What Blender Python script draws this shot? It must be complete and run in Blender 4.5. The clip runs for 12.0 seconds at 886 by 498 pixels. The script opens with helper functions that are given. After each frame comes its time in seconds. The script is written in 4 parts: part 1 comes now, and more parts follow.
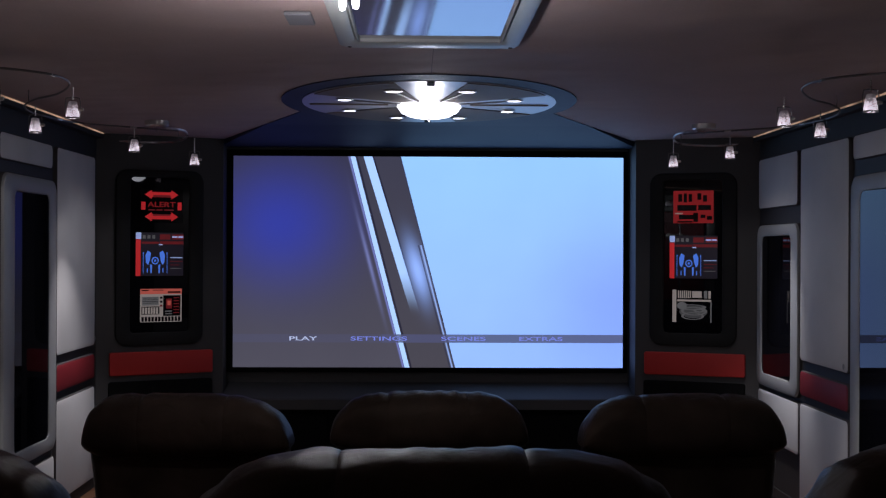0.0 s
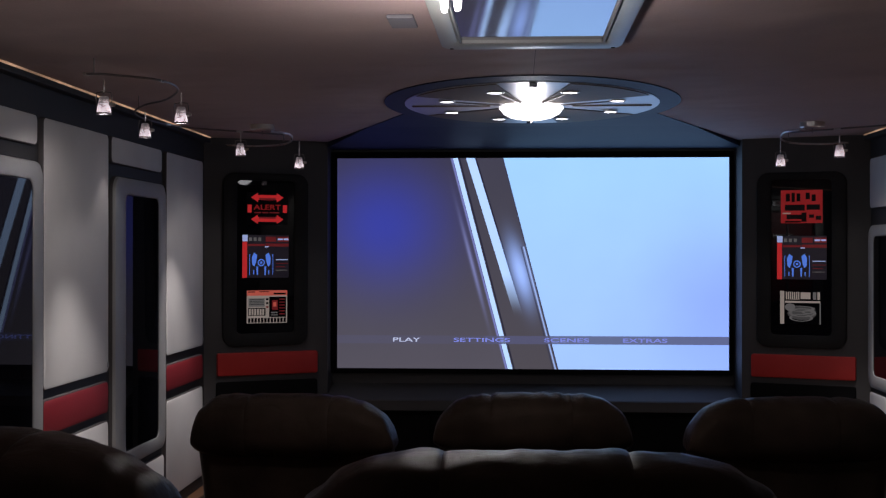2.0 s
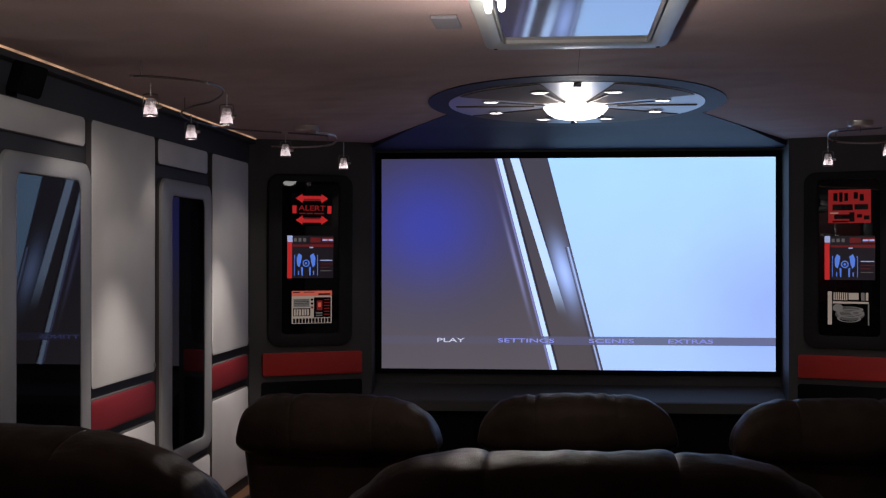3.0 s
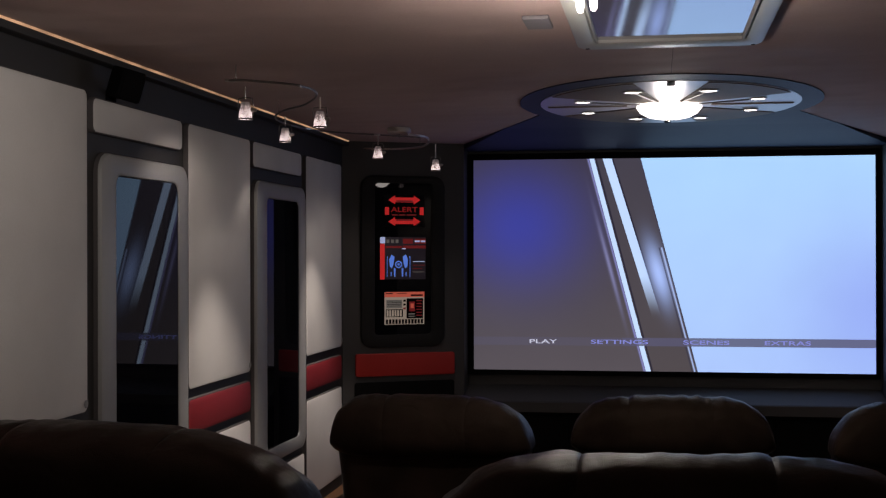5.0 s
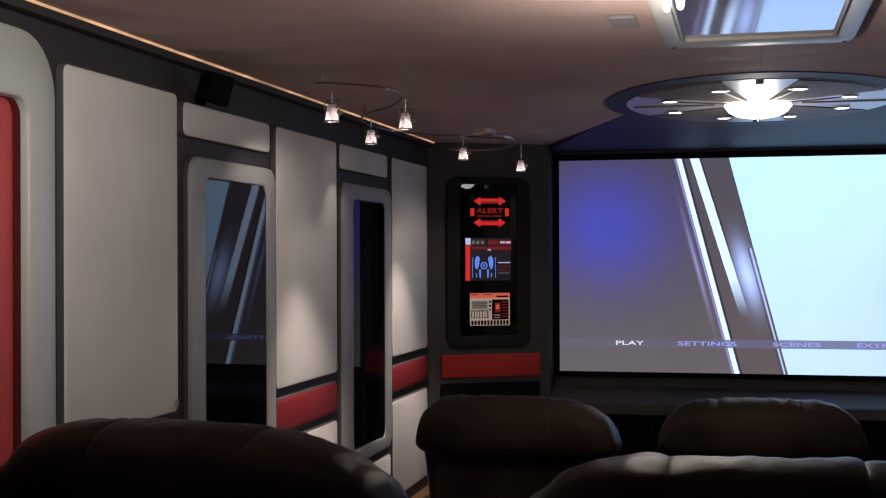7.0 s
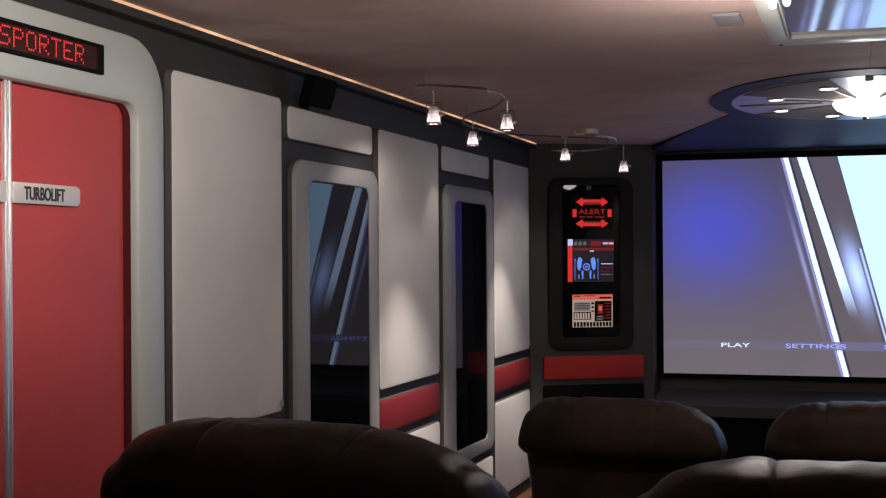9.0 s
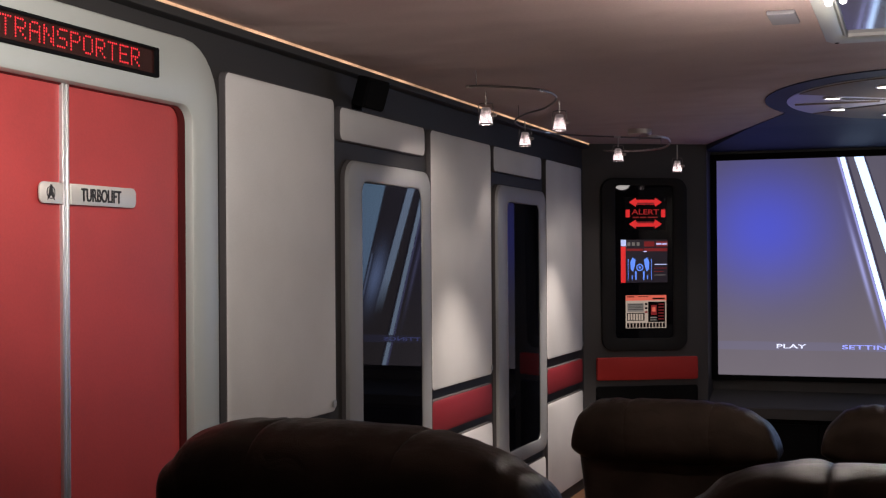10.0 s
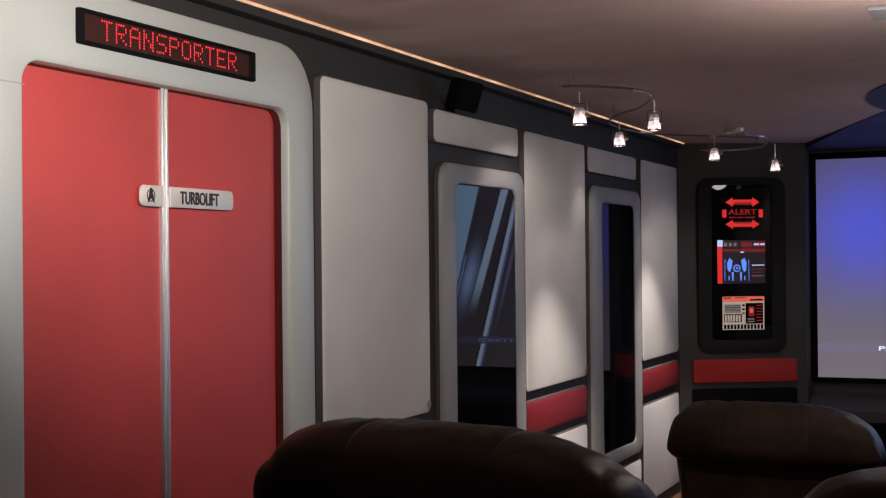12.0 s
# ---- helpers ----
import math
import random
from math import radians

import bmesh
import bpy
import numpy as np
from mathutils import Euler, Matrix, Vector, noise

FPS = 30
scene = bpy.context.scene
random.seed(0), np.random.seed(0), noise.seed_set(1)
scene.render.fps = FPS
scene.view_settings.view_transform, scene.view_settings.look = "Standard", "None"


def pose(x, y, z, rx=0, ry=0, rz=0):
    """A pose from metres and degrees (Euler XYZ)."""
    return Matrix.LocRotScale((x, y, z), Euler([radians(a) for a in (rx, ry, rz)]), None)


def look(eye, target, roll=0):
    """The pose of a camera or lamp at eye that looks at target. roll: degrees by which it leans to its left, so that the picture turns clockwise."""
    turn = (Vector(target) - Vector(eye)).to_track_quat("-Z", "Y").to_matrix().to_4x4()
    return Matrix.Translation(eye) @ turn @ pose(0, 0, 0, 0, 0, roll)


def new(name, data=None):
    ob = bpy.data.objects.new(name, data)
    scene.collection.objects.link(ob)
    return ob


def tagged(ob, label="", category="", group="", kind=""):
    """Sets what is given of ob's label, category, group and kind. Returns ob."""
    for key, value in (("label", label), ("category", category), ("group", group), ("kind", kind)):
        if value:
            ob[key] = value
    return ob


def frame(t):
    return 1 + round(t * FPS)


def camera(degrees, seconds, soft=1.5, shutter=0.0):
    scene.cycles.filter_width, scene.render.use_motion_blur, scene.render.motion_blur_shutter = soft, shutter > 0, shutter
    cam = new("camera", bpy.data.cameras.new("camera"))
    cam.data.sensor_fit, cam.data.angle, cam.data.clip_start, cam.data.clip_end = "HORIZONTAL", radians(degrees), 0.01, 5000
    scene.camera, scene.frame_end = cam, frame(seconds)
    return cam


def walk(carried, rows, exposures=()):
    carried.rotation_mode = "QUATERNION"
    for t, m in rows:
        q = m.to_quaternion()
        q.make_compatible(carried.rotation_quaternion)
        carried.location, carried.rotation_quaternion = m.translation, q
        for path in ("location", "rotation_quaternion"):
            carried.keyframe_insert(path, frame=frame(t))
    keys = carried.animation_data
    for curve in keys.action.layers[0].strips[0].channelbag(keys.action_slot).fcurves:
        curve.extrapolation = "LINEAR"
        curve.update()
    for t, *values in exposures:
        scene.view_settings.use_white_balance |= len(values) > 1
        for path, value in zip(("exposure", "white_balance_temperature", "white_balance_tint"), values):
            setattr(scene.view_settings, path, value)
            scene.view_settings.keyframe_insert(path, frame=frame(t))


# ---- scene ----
cam = camera(37.65, 12.0, soft=1.25)
EYE = 1.62
# seconds, yaw, pitch, roll: a tripod head panning to the left
ROWS = [
    (0.0, -1.2, 0.022, -0.241), (0.5, 0.041, 0.035, -0.204), (1.0, 1.341, 0.046, -0.141), (1.5, 2.383, 0.055, -0.128),
    (2.0, 3.325, 0.072, -0.059), (2.5, 4.252, 0.083, -0.053), (3.0, 5.27, 0.093, -0.006), (5.0, 9.328, 0.145, 0.138),
    (5.5, 10.379, 0.163, 0.15), (6.0, 11.469, 0.183, 0.173), (6.5, 12.294, 0.198, 0.174), (7.0, 13.091, 0.206, 0.219),
    (9.0, 17.582, 0.291, 0.357), (9.5, 18.658, 0.309, 0.392), (10.0, 19.892, 0.339, 0.411), (10.5, 21.178, 0.364, 0.463),
    (11.0, 22.191, 0.389, 0.505), (11.5, 23.104, 0.409, 0.517), (12.0, 24.021, 0.425, 0.537),
]
walk(cam, [(t, pose(0, 0, EYE, 0, 0, yaw) @ pose(0, 0, 0, pitch) @ pose(0, 0, 0, 0, roll) @ pose(0, 0, 0, 90)) for t, yaw, pitch, roll in ROWS],
     exposures=[(0.0, -0.72, 5600, 16), (1.5, -0.67, 5800, 16), (3.0, -0.45, 6300, 16), (5.0, -0.58, 6700, 16), (5.5, -0.15, 6900, 16), (7.0, 0.0, 6750, 16), (9.0, 0.20, 6550, 16), (12.0, 0.26, 6500, 16)])

# ---- plan, in metres ----
XL, XR, XC = -2.18, 2.37, 0.095      # side walls, middle of the room
Y_BACK, Y_SCREEN = -2.6, 9.56
Y_CORNER, Y_JAMB = 8.93, 9.25        # where the angled corner columns begin and end
XJL, XJR = -1.38, 1.57
CEIL = 2.406
RISER, Y_RISER = 0.198, 3.55

# ---- light ----
world = bpy.data.worlds.new("world")
scene.world = world
world.use_nodes = True
world.node_tree.nodes["Background"].inputs["Color"].default_value = (0.02, 0.02, 0.025, 1)
world.node_tree.nodes["Background"].inputs["Strength"].default_value = 0.05


def lamp(name, kind, place, watts, colour, target=None, size=0.03, cone=60, blend=0.5):
    data = bpy.data.lights.new(name, kind)
    data.energy, data.color = watts, colour
    if kind == "SPOT":
        data.spot_size, data.spot_blend = radians(cone), blend
        data.shadow_soft_size = size
    elif kind == "POINT":
        data.shadow_soft_size = size
    else:
        data.shape, data.size = "DISK", size
    ob = new(name, data)
    ob.matrix_world = look(place, target) if target else Matrix.Translation(place)
    return ob


WARM, WHITE = (1.0, 0.90, 0.80), (1.0, 0.96, 0.90)

# ---- materials ----
def nodes_of(name):
    m = bpy.data.materials.new(name)
    m.use_nodes = True
    t = m.node_tree
    return m, t, t.nodes["Principled BSDF"]


def link(t, a, b):
    t.links.new(a, b)


def surface(name, colour, rough=0.6, metal=0.0, vary=0.12, scale=3.0, grain=120.0, bump=0.08, dist=0.002, coat=0.0, spec=0.5, tint=None, wave=0.0):
    """Paint, cloth, wood or metal with mottling at two scales and a fine relief."""
    m, t, p = nodes_of(name)
    tc = t.nodes.new("ShaderNodeTexCoord")
    big, fine = t.nodes.new("ShaderNodeTexNoise"), t.nodes.new("ShaderNodeTexNoise")
    big.inputs["Scale"].default_value, big.inputs["Detail"].default_value = scale, 5
    fine.inputs["Scale"].default_value, fine.inputs["Detail"].default_value = grain, 3
    link(t, tc.outputs["Object"], big.inputs["Vector"])
    link(t, tc.outputs["Object"], fine.inputs["Vector"])
    ramp = t.nodes.new("ShaderNodeValToRGB")
    dark = [c * (1 - vary) for c in colour]
    light = [min(1, c * (1 + vary)) for c in (tint or colour)]
    ramp.color_ramp.elements[0].color, ramp.color_ramp.elements[1].color = (*dark, 1), (*light, 1)
    ramp.color_ramp.elements[0].position, ramp.color_ramp.elements[1].position = 0.3, 0.7
    mix = t.nodes.new("ShaderNodeMath")
    mix.operation = "MULTIPLY_ADD"
    mix.inputs[1].default_value = 0.3
    link(t, fine.outputs["Fac"], mix.inputs[0])
    scaled = t.nodes.new("ShaderNodeMath")
    scaled.operation = "MULTIPLY"
    scaled.inputs[1].default_value = 0.7
    link(t, big.outputs["Fac"], scaled.inputs[0])
    link(t, scaled.outputs[0], mix.inputs[2])
    link(t, mix.outputs[0], ramp.inputs["Fac"])
    link(t, ramp.outputs["Color"], p.inputs["Base Color"])
    rr = t.nodes.new("ShaderNodeMapRange")
    rr.inputs["To Min"].default_value, rr.inputs["To Max"].default_value = max(0.015, rough - 0.07), max(0.02, min(1, rough + 0.07) if rough > 0.02 else 0.02)
    link(t, mix.outputs[0], rr.inputs["Value"])
    link(t, rr.outputs["Result"], p.inputs["Roughness"])
    b = t.nodes.new("ShaderNodeBump")
    b.inputs["Strength"].default_value, b.inputs["Distance"].default_value = bump, dist
    link(t, fine.outputs["Fac"], b.inputs["Height"])
    link(t, b.outputs["Normal"], p.inputs["Normal"])
    if wave:
        slow, swell = t.nodes.new("ShaderNodeTexNoise"), t.nodes.new("ShaderNodeBump")
        slow.inputs["Scale"].default_value, slow.inputs["Detail"].default_value = 1.7, 2
        link(t, tc.outputs["Object"], slow.inputs["Vector"])
        swell.inputs["Strength"].default_value, swell.inputs["Distance"].default_value = 1.0, wave
        link(t, slow.outputs["Fac"], swell.inputs["Height"])
        link(t, swell.outputs["Normal"], b.inputs["Normal"])
    p.inputs["Metallic"].default_value, p.inputs["Coat Weight"].default_value = metal, coat
    p.inputs["Specular IOR Level"].default_value = spec
    return m


def glow(name, colour, strength):
    m, t, p = nodes_of(name)
    p.inputs["Base Color"].default_value = (*[c * 0.3 for c in colour], 1)
    p.inputs["Emission Color"].default_value = (*colour, 1)
    p.inputs["Emission Strength"].default_value = strength
    return m


def leather_material():
    """Worn dark brown leather: pebbled grain, creases and a satin gloss."""
    m, t, p = nodes_of("dark_leather")
    tc = t.nodes.new("ShaderNodeTexCoord")
    vor, wide, cloud = t.nodes.new("ShaderNodeTexVoronoi"), t.nodes.new("ShaderNodeTexNoise"), t.nodes.new("ShaderNodeTexNoise")
    vor.feature = "DISTANCE_TO_EDGE"
    vor.inputs["Scale"].default_value = 310
    wide.inputs["Scale"].default_value, wide.inputs["Detail"].default_value, wide.inputs["Distortion"].default_value = 14, 4, 0.8
    cloud.inputs["Scale"].default_value = 5
    for n in (vor, wide, cloud):
        link(t, tc.outputs["Object"], n.inputs["Vector"])
    ramp = t.nodes.new("ShaderNodeValToRGB")
    ramp.color_ramp.elements[0].color, ramp.color_ramp.elements[1].color = (0.0175, 0.0127, 0.0102, 1), (0.042, 0.0305, 0.0240, 1)
    ramp.color_ramp.elements[0].position, ramp.color_ramp.elements[1].position = 0.3, 0.75
    link(t, cloud.outputs["Fac"], ramp.inputs["Fac"])
    link(t, ramp.outputs["Color"], p.inputs["Base Color"])
    b1, b2 = t.nodes.new("ShaderNodeBump"), t.nodes.new("ShaderNodeBump")
    b1.inputs["Strength"].default_value, b1.inputs["Distance"].default_value = 0.55, 0.0013
    b2.inputs["Strength"].default_value, b2.inputs["Distance"].default_value = 0.35, 0.012
    link(t, vor.outputs["Distance"], b1.inputs["Height"])
    link(t, wide.outputs["Fac"], b2.inputs["Height"])
    link(t, b2.outputs["Normal"], b1.inputs["Normal"])
    link(t, b1.outputs["Normal"], p.inputs["Normal"])
    rr = t.nodes.new("ShaderNodeMapRange")
    rr.inputs["To Min"].default_value, rr.inputs["To Max"].default_value = 0.24, 0.36
    link(t, wide.outputs["Fac"], rr.inputs["Value"])
    link(t, rr.outputs["Result"], p.inputs["Roughness"])
    p.inputs["Specular IOR Level"].default_value = 0.065
    p.inputs["IOR"].default_value = 1.30
    p.inputs["Specular Tint"].default_value = (1.0, 0.80, 0.62, 1)
    return m


def rope_material():
    """Amber rope light whose bulbs burn unevenly along its length."""
    m = glow("amber_rope_light", (1.0, 0.60, 0.34), 0.45)
    t = m.node_tree
    tc, spots, level = t.nodes.new("ShaderNodeTexCoord"), t.nodes.new("ShaderNodeTexNoise"), t.nodes.new("ShaderNodeMapRange")
    spots.inputs["Scale"].default_value, spots.inputs["Detail"].default_value = 4.5, 4
    link(t, tc.outputs["Object"], spots.inputs["Vector"])
    for key, value in (("From Min", 0.32), ("From Max", 0.70), ("To Min", 0.12), ("To Max", 0.85)):
        level.inputs[key].default_value = value
    link(t, spots.outputs["Fac"], level.inputs["Value"])
    link(t, level.outputs["Result"], t.nodes["Principled BSDF"].inputs["Emission Strength"])
    return m


SW, SH = 2.864, 1.548


def film_material():
    """The film menu thrown on the screen: grey left, slanting chrome band, pale blue right."""
    m, t, p = nodes_of("projected_film")
    tc, sep = t.nodes.new("ShaderNodeTexCoord"), t.nodes.new("ShaderNodeSeparateXYZ")
    link(t, tc.outputs["Object"], sep.inputs["Vector"])

    def op(kind, a, b=None, c=None):
        n = t.nodes.new("ShaderNodeMath")
        n.operation = kind
        for i, v in enumerate((a, b, c)):
            if v is None:
                continue
            if isinstance(v, (int, float)):
                n.inputs[i].default_value = v
            else:
                link(t, v, n.inputs[i])
        return n.outputs[0]

    u = op("MULTIPLY_ADD", sep.outputs["X"], 1 / SW, 0.5)
    v = op("MULTIPLY_ADD", sep.outputs["Z"], -1 / SH, 0.5)
    # q runs from 0 to 1 across the slanting chrome band
    q = op("DIVIDE", op("SUBTRACT", u, op("MULTIPLY_ADD", v, 0.141, 0.291)), 0.137)

    def bell(x, centre, width):
        w = op("DIVIDE", op("SUBTRACT", x, centre), width)
        return op("EXPONENT", op("MULTIPLY", op("MULTIPLY", w, w), -1.0))

    def blend(fac, a, b):
        n = t.nodes.new("ShaderNodeMix")
        n.data_type, n.clamp_factor = "RGBA", True
        link(t, fac, n.inputs["Factor"])
        for socket, value in (("A", a), ("B", b)):
            if isinstance(value, tuple):
                n.inputs[socket].default_value = (*value, 1)
            else:
                link(t, value, n.inputs[socket])
        return n.outputs["Result"]

    grey = blend(v, (0.050, 0.044, 0.055), (0.098, 0.088, 0.102))
    haze = op("MULTIPLY", bell(u, 0.12, 0.16), bell(v, 0.32, 0.27))
    grey = blend(op("MULTIPLY", haze, 0.62), grey, (0.035, 0.055, 0.50))
    grey = blend(op("MULTIPLY", op("MULTIPLY", bell(q, -0.10, 0.035), bell(v, 0.50, 0.20)), 0.6), grey, (0.30, 0.32, 0.62))
    pale = blend(v, (0.43, 0.74, 1.10), (0.43, 0.64, 1.08))
    pale = blend(op("MULTIPLY", bell(u, 1.02, 0.22), bell(v, 0.72, 0.4)), pale, (0.33, 0.48, 1.02))
    def within(x, low, high):
        return op("MULTIPLY", op("GREATER_THAN", x, low), op("LESS_THAN", x, high))

    chrome = blend(v, (0.060, 0.056, 0.078), (0.085, 0.075, 0.082))
    chrome = blend(op("MULTIPLY", bell(q, 0.03, 0.02), 0.8), chrome, (0.25, 0.27, 0.62))
    chrome = blend(within(q, 0.055, 0.145), chrome, (0.58, 0.80, 1.12))
    chrome = blend(bell(q, 0.175, 0.014), chrome, (0.012, 0.012, 0.03))
    # second stripe drifts to the right and dies away two thirds down
    drift = op("MULTIPLY_ADD", v, -0.18, q)
    dying = op("SUBTRACT", 1.0, op("SMOOTH_MIN", op("MAXIMUM", op("MULTIPLY_ADD", v, 6.0, -3.3), 0.0), 1.0, 0.3))
    chrome = blend(op("MULTIPLY", within(drift, 0.30, 0.465), dying), chrome, (0.56, 0.78, 1.12))
    chrome = blend(op("MULTIPLY", bell(drift, 0.485, 0.012), dying), chrome, (0.012, 0.012, 0.03))
    # soft glint low in the dark face and two fine lines at its edge
    glint = op("MULTIPLY", op("MULTIPLY", bell(v, 0.54, 0.13), bell(q, 0.76, 0.16)), 0.95)
    chrome = blend(glint, chrome, (0.42, 0.60, 1.10))
    low_half = op("GREATER_THAN", v, 0.42)
    chrome = blend(op("MULTIPLY", op("MULTIPLY", bell(q, 0.90, 0.012), low_half), 0.8), chrome, (0.03, 0.03, 0.06))
    chrome = blend(op("MULTIPLY", op("MULTIPLY", bell(q, 0.945, 0.014), low_half), 0.9), chrome, (0.45, 0.62, 1.05))
    chrome = blend(op("MULTIPLY", bell(q, 0.985, 0.012), 0.7), chrome, (0.05, 0.05, 0.09))
    inside = op("MULTIPLY", op("GREATER_THAN", q, 0.0), op("LESS_THAN", q, 1.0))
    whole = blend(op("GREATER_THAN", q, 0.5), grey, pale)
    whole = blend(inside, whole, chrome)
    # the menu strip
    strip = op("MULTIPLY", op("GREATER_THAN", v, 0.843), op("LESS_THAN", v, 0.882))
    bar = t.nodes.new("ShaderNodeMix")
    bar.data_type = "RGBA"
    link(t, op("MULTIPLY", strip, op("MULTIPLY_ADD", op("GREATER_THAN", u, 0.38), 0.53, 0.35)), bar.inputs["Factor"])
    link(t, whole, bar.inputs["A"])
    bar.inputs["B"].default_value = (0.10, 0.10, 0.17, 1)
    low = t.nodes.new("ShaderNodeTexNoise")
    low.inputs["Scale"].default_value = 2.2
    link(t, tc.outputs["Object"], low.inputs["Vector"])
    strength = op("MULTIPLY_ADD", low.outputs["Fac"], 0.14, 1.33)
    p.inputs["Base Color"].default_value = (0.02, 0.02, 0.02, 1)
    p.inputs["Roughness"].default_value = 0.8
    link(t, bar.outputs["Result"], p.inputs["Emission Color"])
    link(t, strength, p.inputs["Emission Strength"])
    return m


M_WALL = surface("charcoal_paint", (0.031, 0.029, 0.0275), 0.62, vary=0.10, scale=1.5, grain=260, bump=0.15, spec=0.3)
M_COLUMN = surface("charcoal_column_paint", (0.058, 0.057, 0.058), 0.6, vary=0.10, scale=1.5, grain=260, bump=0.15, spec=0.3)
M_PANEL = surface("off_white_panel_paint", (0.575, 0.565, 0.54), 0.7, vary=0.10, scale=2.2, grain=180, bump=0.14, spec=0.25, wave=0.015)
# maroon that paints the shade in the door reveal
M_REVEAL_SHADE = surface("maroon_reveal_shade", (0.075, 0.008, 0.008), 0.7, vary=0.12, grain=160, bump=0.05, spec=0.1)
M_CRIMSON = surface("crimson_strip_paint", (0.205, 0.016, 0.021), 0.6, vary=0.10, scale=2.5, grain=160, bump=0.12, spec=0.25)
M_RED = surface("red_panel_paint", (0.42, 0.028, 0.024), 0.55, vary=0.08, scale=2, grain=160, bump=0.12, spec=0.3)
M_DOOR = surface("red_door_paint", (0.425, 0.046, 0.043), 0.46, vary=0.14, scale=3.0, grain=140, bump=0.10, spec=0.45)
M_SILVER = surface("silver_grey_paint", (0.27, 0.272, 0.265), 0.5, metal=0.0, vary=0.06, scale=2.5, grain=220, bump=0.06)
M_SURROUND = surface("pale_silver_paint", (0.44, 0.47, 0.435), 0.40, metal=0.15, vary=0.05, scale=2.0, grain=220, bump=0.06)
M_CEIL = surface("taupe_ceiling_paint", (0.505, 0.395, 0.368), 0.75, vary=0.10, scale=1.1, grain=90, bump=0.10, spec=0.25, wave=0.06)
M_SOFFIT = surface("blue_grey_soffit_paint", (0.022, 0.031, 0.060), 0.58, vary=0.08, scale=1.5, grain=200, bump=0.10, spec=0.16)
M_RIM = surface("dark_slate_rim_paint", (0.026, 0.030, 0.050), 0.55, vary=0.08, grain=200, spec=0.15)
M_BLACK = surface("matt_black_board", (0.0055, 0.0055, 0.006), 0.85, vary=0.2, grain=200, bump=0.05, spec=0.06)
M_HOUSING = surface("charcoal_housing", (0.016, 0.016, 0.0165), 0.6, vary=0.15, grain=220, bump=0.08, spec=0.15)
M_SPEAKER = surface("black_speaker_cloth", (0.004, 0.004, 0.0045), 0.9, vary=0.2, grain=400, bump=0.2, spec=0.05)
M_GLOSS = surface("black_glass", (0.004, 0.004, 0.006), 0.0, vary=0.1, grain=50, bump=0.0, spec=0.21)
M_MIRROR = surface("smoked_mirror", (0.42, 0.44, 0.48), 0.04, metal=1.0, vary=0.02, grain=40, bump=0.0)
M_NICKEL = surface("brushed_nickel", (0.55, 0.53, 0.50), 0.28, metal=1.0, vary=0.08, grain=300, bump=0.05)
M_PLATE = surface("pale_metal_plate", (0.62, 0.60, 0.55), 0.35, metal=0.3, vary=0.05, grain=200, bump=0.03)
M_STRIP = surface("polished_metal_strip", (0.74, 0.74, 0.74), 0.34, metal=0.9, vary=0.04, grain=200, bump=0.03)
M_DISC = surface("satin_metal_leaf", (0.200, 0.160, 0.122), 0.50, metal=0.0, vary=0.10, grain=240, bump=0.05, spec=0.05)
M_DISC_BACK = surface("pale_back_plate", (0.46, 0.44, 0.45), 0.30, metal=0.25, vary=0.05, grain=200, bump=0.03)
M_RAIL = surface("dull_nickel_rail", (0.20, 0.185, 0.175), 0.42, metal=1.0, vary=0.10, grain=300, bump=0.05)
# dark colour that paints shade on the sides of panels and frames
M_SIDE_SHADE = surface("painted_side_shade", (0.075, 0.068, 0.068), 0.8, vary=0.10, grain=220, bump=0.08, spec=0.15)
M_VENT = surface("grey_vent_paint", (0.27, 0.27, 0.29), 0.6, vary=0.05, grain=200)
M_LEATHER = leather_material()
M_PLANK = surface("brown_floor_board", (0.17, 0.085, 0.045), 0.4, vary=0.25, scale=6, grain=90, bump=0.10)
M_CARPET = surface("dark_carpet", (0.045, 0.040, 0.038), 0.95, vary=0.25, scale=8, grain=400, bump=0.5, dist=0.004, spec=0.1)
M_BACKWALL = surface("dark_rear_wall_paint", (0.06, 0.055, 0.055), 0.7, vary=0.1, scale=1.5, grain=200)
M_INK = surface("black_ink", (0.012, 0.012, 0.012), 0.5, vary=0.1, grain=200, bump=0.0)
M_SIGN = surface("dark_red_acrylic", (0.035, 0.012, 0.010), 0.18, vary=0.1, grain=60, bump=0.0)
M_FILM = film_material()
M_MENU_LIT = glow("menu_letters_lit", (0.75, 0.80, 1.0), 1.0)
M_MENU = glow("menu_letters", (0.32, 0.37, 1.0), 1.0)
M_GOLD = rope_material()
M_LED = glow("red_led", (0.9, 0.03, 0.04), 0.95)
M_BULB = glow("lamp_bulb", (1.0, 0.90, 0.82), 14.0)
M_BOWL = glow("opal_bowl", (1.0, 0.95, 0.90), 4.5)
M_DOT = glow("downlight_lens", (1.0, 0.93, 0.88), 5.0)
G_RED = glow("display_red", (0.85, 0.030, 0.030), 0.6)
G_DEEPRED = glow("display_deep_red", (0.62, 0.022, 0.022), 0.36)
G_PURPLE = glow("display_dim_purple", (0.06, 0.045, 0.075), 0.09)
G_DARKRED = glow("display_dark_red", (0.28, 0.018, 0.020), 0.42)
G_BLUE = glow("display_blue", (0.13, 0.30, 1.0), 0.75)
G_PALE = glow("display_pale_blue", (0.55, 0.65, 1.0), 0.7)
G_CREAM = glow("display_cream", (0.75, 0.62, 0.50), 0.36)
G_CORAL = glow("display_coral", (0.85, 0.16, 0.10), 0.55)
G_GREY = glow("display_grey", (0.32, 0.30, 0.27), 0.33)
G_DIM = glow("display_dim_grey", (0.20, 0.19, 0.175), 0.20)
